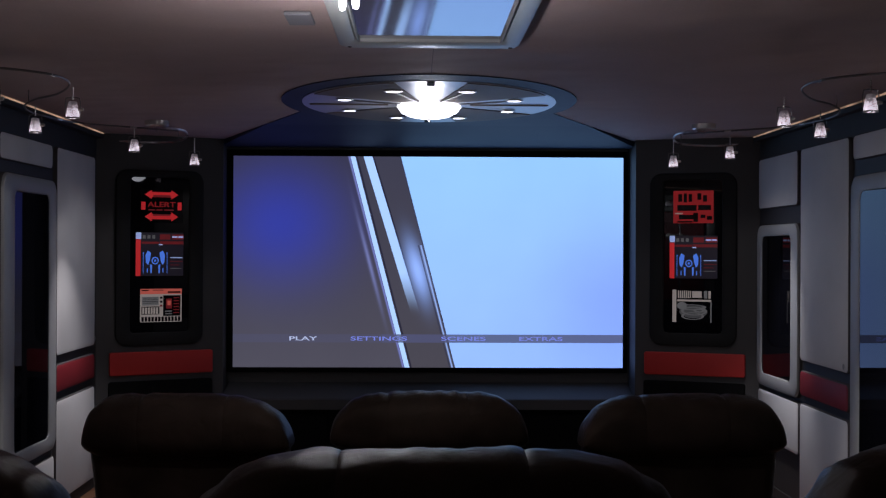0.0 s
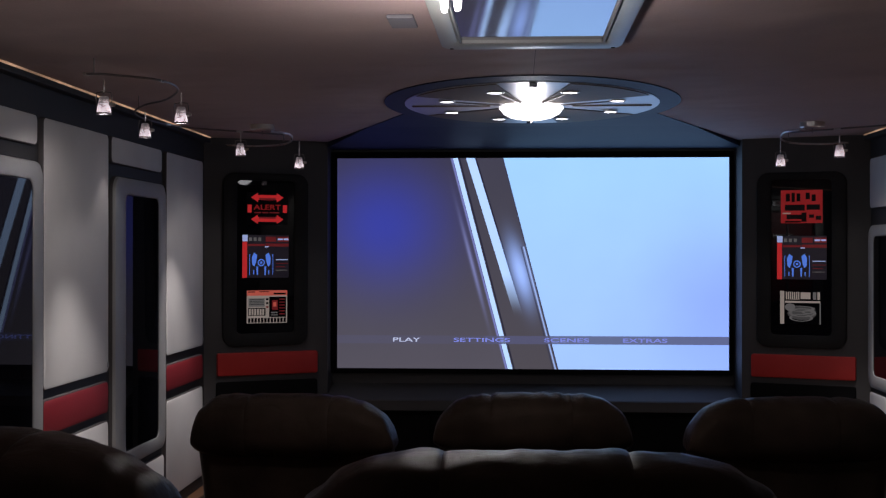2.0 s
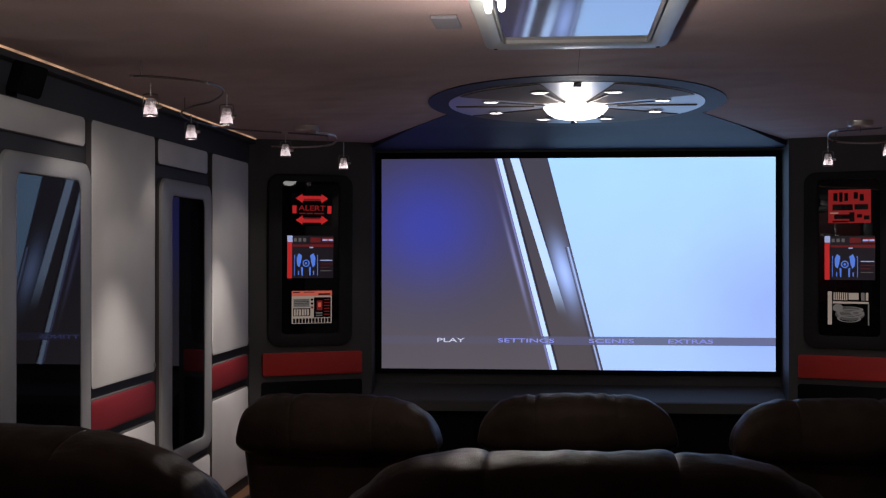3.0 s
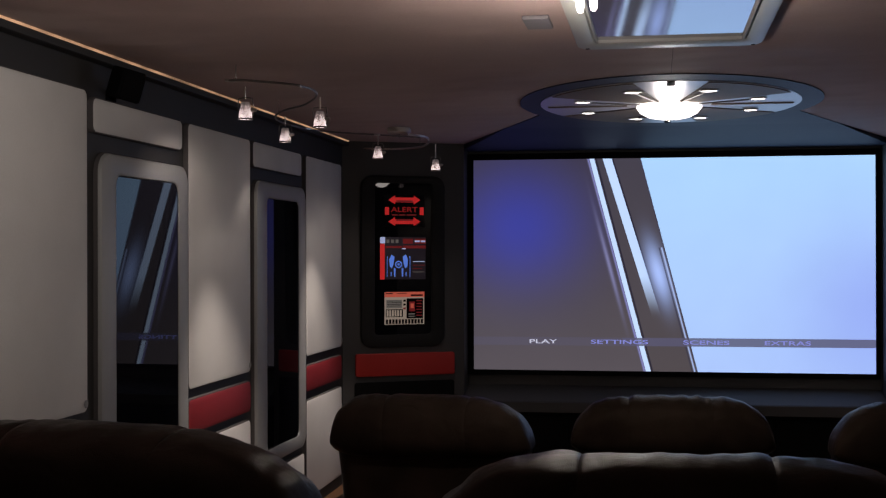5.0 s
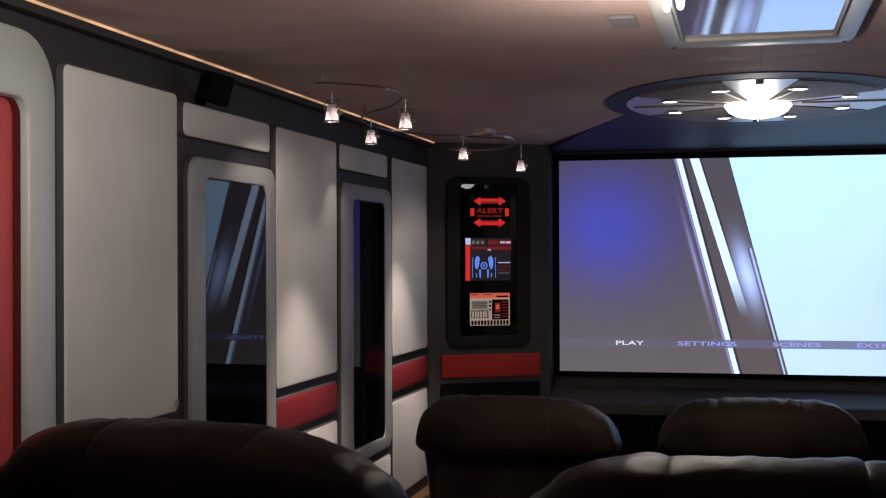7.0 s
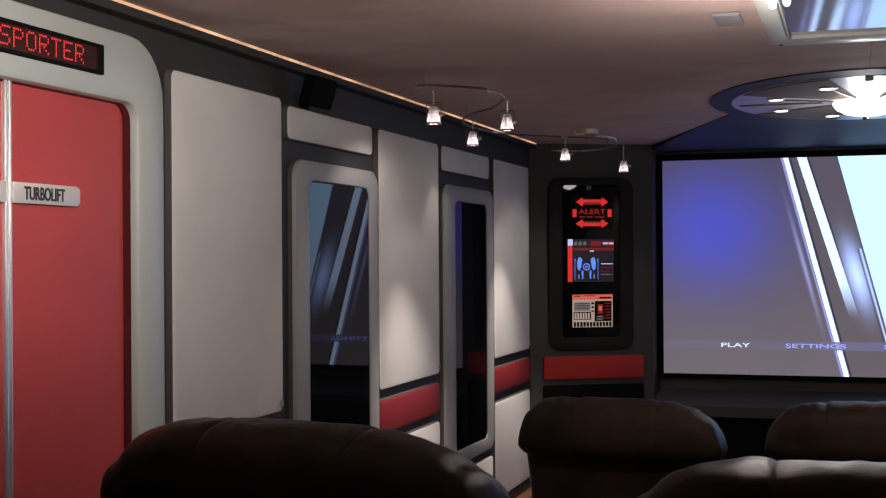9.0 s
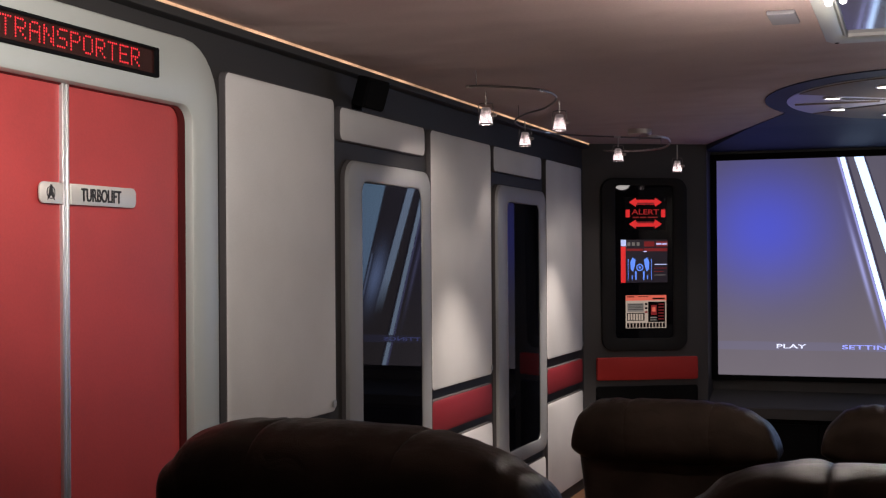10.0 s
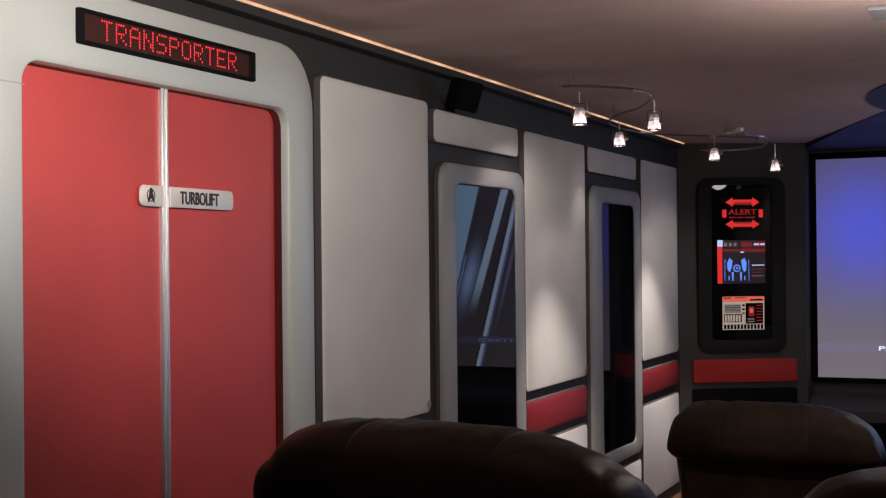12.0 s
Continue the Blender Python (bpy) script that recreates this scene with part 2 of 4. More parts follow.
G_BLACK = surface("display_black", (0.005, 0.005, 0.007), 0.05, vary=0.1, grain=60, bump=0.0, spec=0.12)


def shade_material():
    """Pierced metal lamp shade; emission paints the bulb's light in holes, stronger below."""
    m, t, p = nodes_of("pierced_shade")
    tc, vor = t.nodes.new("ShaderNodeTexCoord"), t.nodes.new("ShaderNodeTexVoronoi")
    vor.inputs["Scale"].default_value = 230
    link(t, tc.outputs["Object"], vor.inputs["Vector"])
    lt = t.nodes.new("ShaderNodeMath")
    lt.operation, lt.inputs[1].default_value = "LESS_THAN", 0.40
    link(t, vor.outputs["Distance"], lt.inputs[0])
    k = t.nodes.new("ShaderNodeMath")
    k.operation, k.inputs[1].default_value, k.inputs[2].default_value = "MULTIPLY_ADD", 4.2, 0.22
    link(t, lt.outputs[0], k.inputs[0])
    # emission graded by height: dim at the top, brightest at the foot
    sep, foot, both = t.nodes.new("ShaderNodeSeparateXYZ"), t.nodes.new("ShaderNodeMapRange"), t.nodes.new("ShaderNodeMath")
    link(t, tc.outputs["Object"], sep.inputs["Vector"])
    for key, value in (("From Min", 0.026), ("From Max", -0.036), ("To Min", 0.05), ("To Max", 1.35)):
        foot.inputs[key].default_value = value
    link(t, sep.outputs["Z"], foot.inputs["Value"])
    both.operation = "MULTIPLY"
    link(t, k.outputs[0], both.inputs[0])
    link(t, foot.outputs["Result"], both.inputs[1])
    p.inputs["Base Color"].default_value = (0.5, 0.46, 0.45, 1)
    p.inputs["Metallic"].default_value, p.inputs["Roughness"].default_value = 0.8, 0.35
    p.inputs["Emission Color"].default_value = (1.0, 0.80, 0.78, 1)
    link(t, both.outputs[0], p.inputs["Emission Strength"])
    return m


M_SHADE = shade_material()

# ---- mesh helpers ----
def mesh_object(name, bm, material, smooth=0):
    bmesh.ops.recalc_face_normals(bm, faces=bm.faces)
    me = bpy.data.meshes.new(name)
    bm.to_mesh(me)
    bm.free()
    me.materials.append(material)
    if smooth:
        for f in me.polygons:
            f.use_smooth = True
        me.set_sharp_from_angle(angle=radians(smooth))
    return new(name, me)


def thing(name, bm, material, m=None, smooth=0, **tags):
    ob = mesh_object(name, bm, material, smooth)
    if m is not None:
        ob.matrix_world = m
    return tagged(ob, **tags)


def base(name, m=None, **tags):
    ob = new(name)
    ob.empty_display_size = 0.05
    if m is not None:
        ob.matrix_world = m
    return tagged(ob, **tags)


def part(name, bm, material, parent, label="", m=None, smooth=0):
    ob = mesh_object(name, bm, material, smooth)
    ob.parent = parent
    if m is not None:
        ob.matrix_local = m
    if label:
        tagged(ob, label=label)
    return ob


def box(x0, x1, y0, y1, z0, z1, bevel=0.0, segs=2):
    bm = bmesh.new()
    bmesh.ops.create_cube(bm, size=1.0, matrix=Matrix.LocRotScale(((x0 + x1) / 2, (y0 + y1) / 2, (z0 + z1) / 2), None, (x1 - x0, y1 - y0, z1 - z0)))
    if bevel:
        bmesh.ops.bevel(bm, geom=list(bm.edges), offset=bevel, segments=segs, profile=0.5, affect="EDGES")
    return bm


def outline(x0, x1, z0, z1, radii, segs=7):
    """A rounded rectangle's points, counter-clockwise from the lower left; radii: one number, or lower left, lower right, upper right, upper left."""
    if isinstance(radii, (int, float)):
        radii = (radii,) * 4
    pts = []
    for (cx, cz, sx, sz, a0), r in zip(((x0, z0, 1, 1, 180), (x1, z0, -1, 1, 270), (x1, z1, -1, -1, 0), (x0, z1, 1, -1, 90)), radii):
        r = max(r, 1e-4)
        for i in range(segs + 1):
            a = radians(a0 + 90 * i / segs)
            pts.append((cx + sx * r + r * math.cos(a), cz + sz * r + r * math.sin(a)))
    return pts


def loops(bm, rings, cap_first=True, cap_last=True):
    """Skins rings of points (x, y, z), each with the same count."""
    vs = [[bm.verts.new(p) for p in ring] for ring in rings]
    n = len(vs[0])
    for a, b in zip(vs, vs[1:]):
        for i in range(n):
            bm.faces.new((a[i], a[(i + 1) % n], b[(i + 1) % n], b[i]))
    if cap_first:
        bm.faces.new(vs[0])
    if cap_last:
        bm.faces.new(vs[-1])
    return vs


def inset_radii(radii, d):
    if isinstance(radii, (int, float)):
        radii = (radii,) * 4
    return tuple(max(r - d, 0.001) for r in radii)


def slab(x0, x1, z0, z1, t, radii=0.02, bevel=0.008, y=0.0):
    """A rounded plate standing in the xz plane, back at y, front towards -y."""
    bm = bmesh.new()
    rings = [[(x, y, z) for x, z in outline(x0, x1, z0, z1, radii)]]
    for d, dy in ((0, bevel), (bevel * 0.3, bevel * 0.3), (bevel, 0)):
        rings.append([(x, y - t + dy, z) for x, z in outline(x0 + d, x1 - d, z0 + d, z1 - d, inset_radii(radii, d))])
    loops(bm, rings)
    return bm


def ring_frame(outer, inner, t, ro, ri, bevel=0.012, y=0.0):
    """A frame with rounded corners in the xz plane; outer and inner: x0, x1, z0, z1."""
    bm = bmesh.new()
    (a0, a1, b0, b1), (c0, c1, d0, d1) = outer, inner
    rings = [[(x, y, z) for x, z in outline(a0, a1, b0, b1, ro)]]
    for d, dy in ((0, bevel), (bevel * 0.3, bevel * 0.3), (bevel, 0)):
        rings.append([(x, y - t + dy, z) for x, z in outline(a0 + d, a1 - d, b0 + d, b1 - d, inset_radii(ro, d))])
    for d, dy in ((bevel, 0), (bevel * 0.3, bevel * 0.3), (0, bevel)):
        rings.append([(x, y - t + dy, z) for x, z in outline(c0 - d, c1 + d, d0 - d, d1 + d, tuple(r + d for r in ((ri,) * 4 if isinstance(ri, (int, float)) else ri)))])
    rings.append([(x, y, z) for x, z in outline(c0, c1, d0, d1, ri)])
    vs = loops(bm, rings, False, False)
    n = len(vs[0])
    for i in range(n):
        bm.faces.new((vs[-1][i], vs[-1][(i + 1) % n], vs[0][(i + 1) % n], vs[0][i]))
    return bm


def lathe(profile, segs=24, cap=True):
    """Turns (radius, z) pairs round z."""
    bm = bmesh.new()
    loops(bm, [[(r * math.cos(2 * math.pi * i / segs), r * math.sin(2 * math.pi * i / segs), z) for i in range(segs)] for r, z in profile], cap, cap)
    return bm


def tube(points, radius, segs=8):
    """A bar bent along points."""
    bm = bmesh.new()
    pts = [Vector(p) for p in points]
    rings = []
    for i, p in enumerate(pts):
        way = (pts[min(i + 1, len(pts) - 1)] - pts[max(i - 1, 0)]).normalized()
        side = way.cross(Vector((0, 0, 1)))
        side = side.normalized() if side.length > 1e-3 else Vector((1, 0, 0))
        up = side.cross(way)
        rings.append([p + radius * (math.cos(2 * math.pi * k / segs) * side + math.sin(2 * math.pi * k / segs) * up) for k in range(segs)])
    loops(bm, rings)
    return bm


def smooth_path(points, steps=6):
    """Rounds a chain of points (Catmull-Rom)."""
    p = [Vector(q) for q in points]
    p = [2 * p[0] - p[1]] + p + [2 * p[-1] - p[-2]]
    out = []
    for i in range(1, len(p) - 2):
        for k in range(steps):
            s = k / steps
            out.append(0.5 * (2 * p[i] + (p[i + 1] - p[i - 1]) * s + (2 * p[i - 1] - 5 * p[i] + 4 * p[i + 1] - p[i + 2]) * s * s
                              + (3 * p[i] - p[i - 1] - 3 * p[i + 1] + p[i + 2]) * s ** 3))
    return out + [p[-2]]


def lettering(text, width, height, material, parent, m, name="lettering", thick=0.001, bold=0.0):
    """Words in the built-in font, stretched to a width and height, centred, standing in the xz plane of m."""
    cu = bpy.data.curves.new(name, "FONT")
    cu.body, cu.align_x, cu.align_y, cu.extrude, cu.offset = text, "CENTER", "CENTER", thick, bold
    tmp = bpy.data.objects.new(name, cu)
    scene.collection.objects.link(tmp)
    bpy.context.view_layer.update()
    me = bpy.data.meshes.new_from_object(tmp.evaluated_get(bpy.context.evaluated_depsgraph_get()))
    bpy.data.objects.remove(tmp)
    co = np.array([v.co for v in me.vertices])
    lo, hi = co.min(0), co.max(0)
    for v in me.vertices:
        x = (v.co.x - (lo[0] + hi[0]) / 2) / (hi[0] - lo[0]) * width
        z = (v.co.y - (lo[1] + hi[1]) / 2) / (hi[1] - lo[1]) * height
        v.co = (x, -v.co.z, z)
    me.materials.clear()
    me.materials.append(material)
    ob = new(name, me)
    ob.parent = parent
    ob.matrix_local = m
    return ob


ON_LEFT = pose(XL, 0, 0, 0, 0, 90)       # local x runs along +y, front towards the room
ON_RIGHT = pose(XR, 0, 0, 0, 0, -90)     # local x runs along -y

# ---- structure ----
floor = thing("floor", box(-2.6, 2.8, Y_BACK - 0.2, Y_SCREEN + 0.3, -0.12, -0.006), M_BLACK, label="dark brown board floor of the home theatre", category="floor", kind="structure")
thing("floor_riser", box(XL + 0.002, XR - 0.002, Y_BACK, Y_RISER, 0.0, RISER, 0.01), M_CARPET, label="carpeted riser under the rear row of seats", category="riser", kind="structure")
thing("wall_left", box(XL - 0.15, XL, Y_BACK - 0.2, Y_SCREEN + 0.2, 0, CEIL - 0.03), M_WALL, label="charcoal painted side wall behind raised panels", category="wall", kind="structure")
thing("wall_right", box(XR, XR + 0.15, Y_BACK - 0.2, Y_SCREEN + 0.2, 0, CEIL - 0.03), M_WALL, label="charcoal painted side wall behind raised panels", category="wall", kind="structure")
thing("wall_back", box(XL - 0.15, XR + 0.15, Y_BACK - 0.15, Y_BACK, 0, CEIL), M_BACKWALL, label="plain dark rear wall", category="wall", kind="structure")
thing("wall_front", box(XL - 0.15, XR + 0.15, Y_SCREEN, Y_SCREEN + 0.15, 0, CEIL), M_COLUMN, label="charcoal wall behind the projection screen", category="wall", kind="structure")
thing("ceiling", box(XL - 0.2, XR + 0.2, Y_BACK - 0.2, Y_SCREEN + 0.3, CEIL, CEIL + 0.12), M_CEIL, label="flat taupe painted ceiling", category="ceiling", kind="structure")


def prism(points, z0, z1):
    bm = bmesh.new()
    loops(bm, [[(x, y, z0) for x, y in points], [(x, y, z1) for x, y in points]])
    return bm


thing("wall_column_1", prism([(XL, Y_CORNER - 0.02), (XJL, Y_JAMB + 0.09), (XJL, Y_SCREEN), (XL, Y_SCREEN)], 0, CEIL), M_COLUMN,
      label="angled charcoal corner column beside the screen", category="column", kind="structure")
thing("wall_column_2", prism([(XR, Y_CORNER - 0.02), (XR, Y_SCREEN), (XJR, Y_SCREEN), (XJR, Y_JAMB)], 0, CEIL), M_COLUMN,
      label="angled charcoal corner column beside the screen", category="column", kind="structure")
# amber light line in the gap between wall and ceiling
for nm, x0, x1 in (("trim_light_1", XL + 0.042, XL + 0.052), ("trim_light_2", XR - 0.052, XR - 0.042)):
    thing(nm, box(x0, x1, Y_BACK, Y_CORNER - 0.03, CEIL - 0.0075, CEIL - 0.001), M_GOLD, label="thin amber light line under the ceiling edge", category="cove light", kind="structure")
for nm, x0, x1 in (("trim_1", XL, XL + 0.055), ("trim_2", XR - 0.055, XR)):
    thing(nm, box(x0, x1, Y_BACK, Y_CORNER - 0.04, CEIL - 0.040, CEIL - 0.011, 0.004), M_WALL, label="charcoal ledge hiding the cove light", category="trim", kind="structure")
for nm, x0, x1 in (("baseboard_1", XL, XL + 0.012), ("baseboard_2", XR - 0.012, XR)):
    thing(nm, box(x0, x1, Y_RISER + 0.01, Y_CORNER - 0.04, 0.002, 0.07, 0.003), M_WALL, label="charcoal baseboard", category="baseboard", kind="structure")
# tapering blue-grey ceiling field between the oval light and the screen
bm = bmesh.new()
loops(bm, [[(x0, y, CEIL - d), (x1, y, CEIL - d), (x1, y, CEIL + 0.01), (x0, y, CEIL + 0.01)]
           for y, x0, x1, d in ((7.0, -0.50, 0.60, 0.003), (8.2, -0.948, 1.093, 0.003), (9.41, XJL - 0.02, XJR + 0.02, 0.040), (Y_SCREEN - 0.02, XJL - 0.02, XJR + 0.02, 0.042))])
thing("trim_soffit", bm, M_SOFFIT, label="blue-grey tapered ceiling board in front of the screen", category="soffit", kind="structure")
thing("trim_joint", box(0.065, 0.0665, 4.90, 5.80, CEIL - 0.0015, CEIL + 0.004), M_RIM, label="fine joint in the taupe ceiling", category="ceiling joint", kind="structure")
# sloping sill between the columns under the screen
bm = bmesh.new()
loops(bm, [[(x, y, z) for y, z in ((Y_SCREEN - 0.003, 0.643), (9.262, 0.556), (9.252, 0.548), (9.252, 0.478), (Y_SCREEN - 0.003, 0.478))] for x in (XJL + 0.003, XJR - 0.003)])
thing("trim_sill", bm, M_COLUMN, label="sloping charcoal sill under the projection screen", category="sill", kind="structure")

# ---- wall panels ----
WHITE_TAG = dict(label="off-white padded wall panel with rounded corners", category="wall panel", group="white wall panels")
RED_TAG = dict(label="dark red padded strip between white wall panels", category="wall panel", group="red wall strips")


def wall_panel(side, y0, y1, z0, z1, red=False, t=0.035, r=0.03, **extra):
    m = ON_LEFT if side == "left" else ON_RIGHT
    y0, y1, z0, z1 = y0 * 0.9935, y1 * 0.9935, EYE + (z0 - EYE) * 0.9935, EYE + (z1 - EYE) * 0.9935
    a, b = (y0, y1) if side == "left" else (-y1, -y0)
    tags = dict(RED_TAG if red else WHITE_TAG)
    tags.update(extra)
    d = 0.003
    p = thing("red_wall_panel" if red else "white_wall_panel", slab(a + d, b - d, z0 + d, z1 - d, 0.0135, r, 0.009, 0.0215 - t), M_CRIMSON if red else M_PANEL, m, 40, **tags)
    # dark slab in place of the panel's own side, painted as shaded
    part("shaded_side", slab(a, b, z0, z1, t - 0.012, r, 0.003), M_SIDE_SHADE, p, "dark board painting the shaded side of the panel", smooth=40)
    return p


def badge(side, y, z):
    m = (ON_LEFT if side == "left" else ON_RIGHT) @ pose(y if side == "left" else -y, -0.0352, z, 90)
    return thing("badge", lathe([(0.016, 0.0), (0.016, 0.0015), (0.012, 0.002), (0.011, 0.0012), (0.002, 0.0012)], 20), M_SILVER, m, label="tiny round grey badge on a white wall panel", category="badge", group="panel badges")


T_TOP, T_BOT, R_TOP, R_BOT, L_TOP, L_BOT = 2.233, 0.973, 0.929, 0.760, 0.720, 0.068
wall_panel("left", 3.855, 4.735, 1.004, T_TOP + 0.020, label="tall off-white padded panel beside the red door")
wall_panel("left", 3.83, 4.735, R_BOT, R_TOP, red=True)
wall_panel("left", 3.83, 4.735, RISER + 0.02, L_TOP)
wall_panel("left", 4.785, 5.755, 2.092, T_TOP, label="short off-white panel below the black loudspeaker")
wall_panel("left", 5.83, 6.775, T_BOT, T_TOP)
wall_panel("left", 5.83, 6.775, R_BOT, R_TOP, red=True)
wall_panel("left", 5.83, 6.775, L_BOT, L_TOP)
wall_panel("left", 6.825, 7.805, 2.088, T_TOP)
wall_panel("left", 6.86, 7.86, L_BOT, 0.375)
wall_panel("left", 4.84, 5.80, L_BOT, 0.375)
wall_panel("left", 7.91, 8.835, T_BOT - 0.01, T_TOP)
wall_panel("left", 7.91, 8.835, R_BOT - 0.02, R_TOP - 0.02, red=True)
wall_panel("left", 7.91, 8.835, L_BOT, L_TOP - 0.03)

for by, bz in ((4.665, 1.045), (6.69, 1.02), (8.74, 1.015)):
    badge("left", by, bz)
badge("right", 7.04, 0.99)
wall_panel("right", 8.00, 8.90, 1.905, T_TOP + 0.012)
wall_panel("right", 7.965, 8.90, 0.355, 0.682)
wall_panel("right", 7.045, 7.93, 0.948, T_TOP + 0.012)
wall_panel("right", 7.045, 7.93, 0.735, 0.888, red=True)
wall_panel("right", 7.045, 7.93, L_BOT, 0.690)
wall_panel("right", 5.95, 6.975, 2.11, T_TOP + 0.012)
wall_panel("right", 5.95, 6.975, L_BOT, 0.375)
wall_panel("right", 4.90, 5.88, 0.948, T_TOP + 0.012)
wall_panel("right", 4.90, 5.88, 0.735, 0.888, red=True)
wall_panel("right", 4.90, 5.88, L_BOT, 0.690)


def wall_window(side, outer, inner, ro=0.085, ri=0.050):
    """A dark glass porthole in a silver frame: outer and inner as y0, y1, z0, z1."""
    m = ON_LEFT if side == "left" else ON_RIGHT
    outer, inner = [tuple(v * 0.9944 if i < 2 else EYE + (v - EYE) * 0.9944 for i, v in enumerate(q)) for q in (outer, inner)]
    if side == "right":
        outer, inner = (-outer[1], -outer[0], *outer[2:]), (-inner[1], -inner[0], *inner[2:])
    w = base("window_panel", m, label="tall dark glass panel in a rounded silver frame on the wall", category="window", group="framed glass panels")
    turn = 1.7 if side == "left" else -1.7     # each pane sits a little askew behind its frame
    mid = (inner[0] + inner[1]) / 2
    pane = pose(mid, -0.014, 0, 0, 0, -turn) @ pose(-mid, 0, 0)
    # dark ring paints the frame's outer side as if in shade
    part("frame_shaded_side", ring_frame(outer, tuple(v + d for v, d in zip(inner, (-0.004, 0.004, -0.004, 0.004))), 0.017, ro, ri, 0.002), M_SIDE_SHADE, w, "dark ring painting the shaded side of the frame", smooth=40)
    part("window_frame", ring_frame(tuple(v + d for v, d in zip(outer, (0.003, -0.003, 0.003, -0.003))), inner, 0.019, ro, ri, 0.013, -0.0172), M_SILVER, w, "silver-grey rounded frame", smooth=40)
    part("pane", slab(inner[0] - 0.01, inner[1] + 0.01, inner[2] - 0.01, inner[3] + 0.01, 0.004, 0.03, 0.001, 0.0), M_GLOSS, w, "glossy black glass pane", m=pane)
    return w


wall_window("left", (4.835, 5.805, 0.416, 2.023), (4.985, 5.680, 0.50, 1.935))
wall_window("left", (6.855, 7.865, 0.416, 2.023), (7.050, 7.715, 0.50, 1.928))
wall_window("right", (7.955, 8.905, 0.705, 1.795), (8.105, 8.785, 0.795, 1.717))
wall_window("right", (5.93, 6.985, 0.416, 2.025), (6.07, 6.84, 0.50, 1.936))


# ---- red double door in its silver surround ----
door = base("sliding_door", ON_LEFT, label="closed red double sliding door in a silver surround", category="door")
part("door_surround", ring_frame((2.175, 3.738, RISER + 0.001, 2.309), (2.375, 3.573, RISER + 0.002, 2.096), 0.055, (0.01, 0.01, 0.20, 0.20), (0.002, 0.002, 0.055, 0.055), 0.016),
     M_SURROUND, door, "pale silver painted surround", smooth=40)
leaf_a = part("door_leaf", slab(2.36, 2.944, RISER + 0.004, 2.12, 0.018, 0.004, 0.003, -0.001), M_DOOR, door)
leaf_b = part("door_leaf", slab(2.968, 3.62, RISER + 0.004, 2.12, 0.018, 0.004, 0.003, -0.001), M_DOOR, door)
for a, b in ((2.9395, 2.9540), (2.9580, 2.9725)):
    part("edge_strip", slab(a, b, RISER + 0.006, 2.100, 0.026, 0.003, 0.004, -0.003), M_STRIP, door, "polished metal meeting strip", smooth=40)
# ring put in for the shaded gap between leaves and surround
part("jamb_shade", ring_frame((2.372, 3.577, RISER + 0.003, 2.099), (2.380, 3.538, RISER + 0.004, 2.091), 0.006, (0.002, 0.002, 0.055, 0.055), (0.002, 0.002, 0.05, 0.05), 0.002, -0.0195), M_REVEAL_SHADE, door, "dark maroon ring painting the shade inside the opening")
part("joint", box(2.1755, 2.374, -0.0558, -0.0500, 2.036, 2.0385), M_SILVER, door, "thin joint in the surround")
plate_a = part("name_plate", slab(2.838, 2.939, 1.769, 1.826, 0.005, (0.018, 0.001, 0.001, 0.018), 0.001, -0.0275), M_PLATE, door, "pale metal plate with a dark emblem", smooth=40)
plate_b = part("name_plate", slab(2.973, 3.286, 1.769, 1.826, 0.005, (0.001, 0.018, 0.018, 0.001), 0.001, -0.0275), M_PLATE, door, "pale metal plate with black lettering", smooth=40)
lettering("TURBOLIFT", 0.190, 0.037, M_INK, plate_b, pose(3.112, -0.034, 1.7975), bold=0.018)
em = bmesh.new()
loops(em, [[(2.884 + x, y, 1.798 + z) for x, z in ((-0.015, -0.020), (0.0, -0.006), (0.015, -0.020), (0.003, 0.021), (-0.003, 0.021))] for y in (-0.0325, -0.0345)])
part("emblem", em, M_INK, plate_a, "dark pointed emblem")
part("emblem_ring", ring_frame((2.866, 2.902, 1.781, 1.815), (2.8685, 2.8995, 1.7835, 1.8125), 0.0015, 0.016, 0.0135, 0.0003, -0.0325), M_INK, plate_a, "thin dark ring")

# ---- red lettered sign over the door ----
sign = base("led_sign", ON_LEFT @ pose(0, -0.0552, 0), label="black dot-matrix sign with red lit letters over the door", category="sign")
part("housing", ring_frame((2.555, 3.360, 2.160, 2.249), (2.575, 3.340, 2.170, 2.239), 0.014, 0.006, 0.003, 0.003), M_BLACK, sign)
part("screen", slab(2.568, 3.347, 2.166, 2.243, 0.006, 0.002, 0.001, 0.0), M_SIGN, sign, "dark red acrylic window")
GLYPHS = {"T": "11111 00100 00100 00100 00100 00100 00100", "R": "11110 10001 10001 11110 10100 10010 10001", "A": "01110 10001 10001 11111 10001 10001 10001",
          "N": "10001 11001 11001 10101 10011 10011 10001", "S": "01111 10000 10000 01110 00001 00001 11110", "P": "11110 10001 10001 11110 10000 10000 10000",
          "O": "01110 10001 10001 10001 10001 10001 01110", "E": "11111 10000 10000 11110 10000 10000 11111"}
dots = bmesh.new()
pitch_x, pitch_z = 0.00955, 0.0077
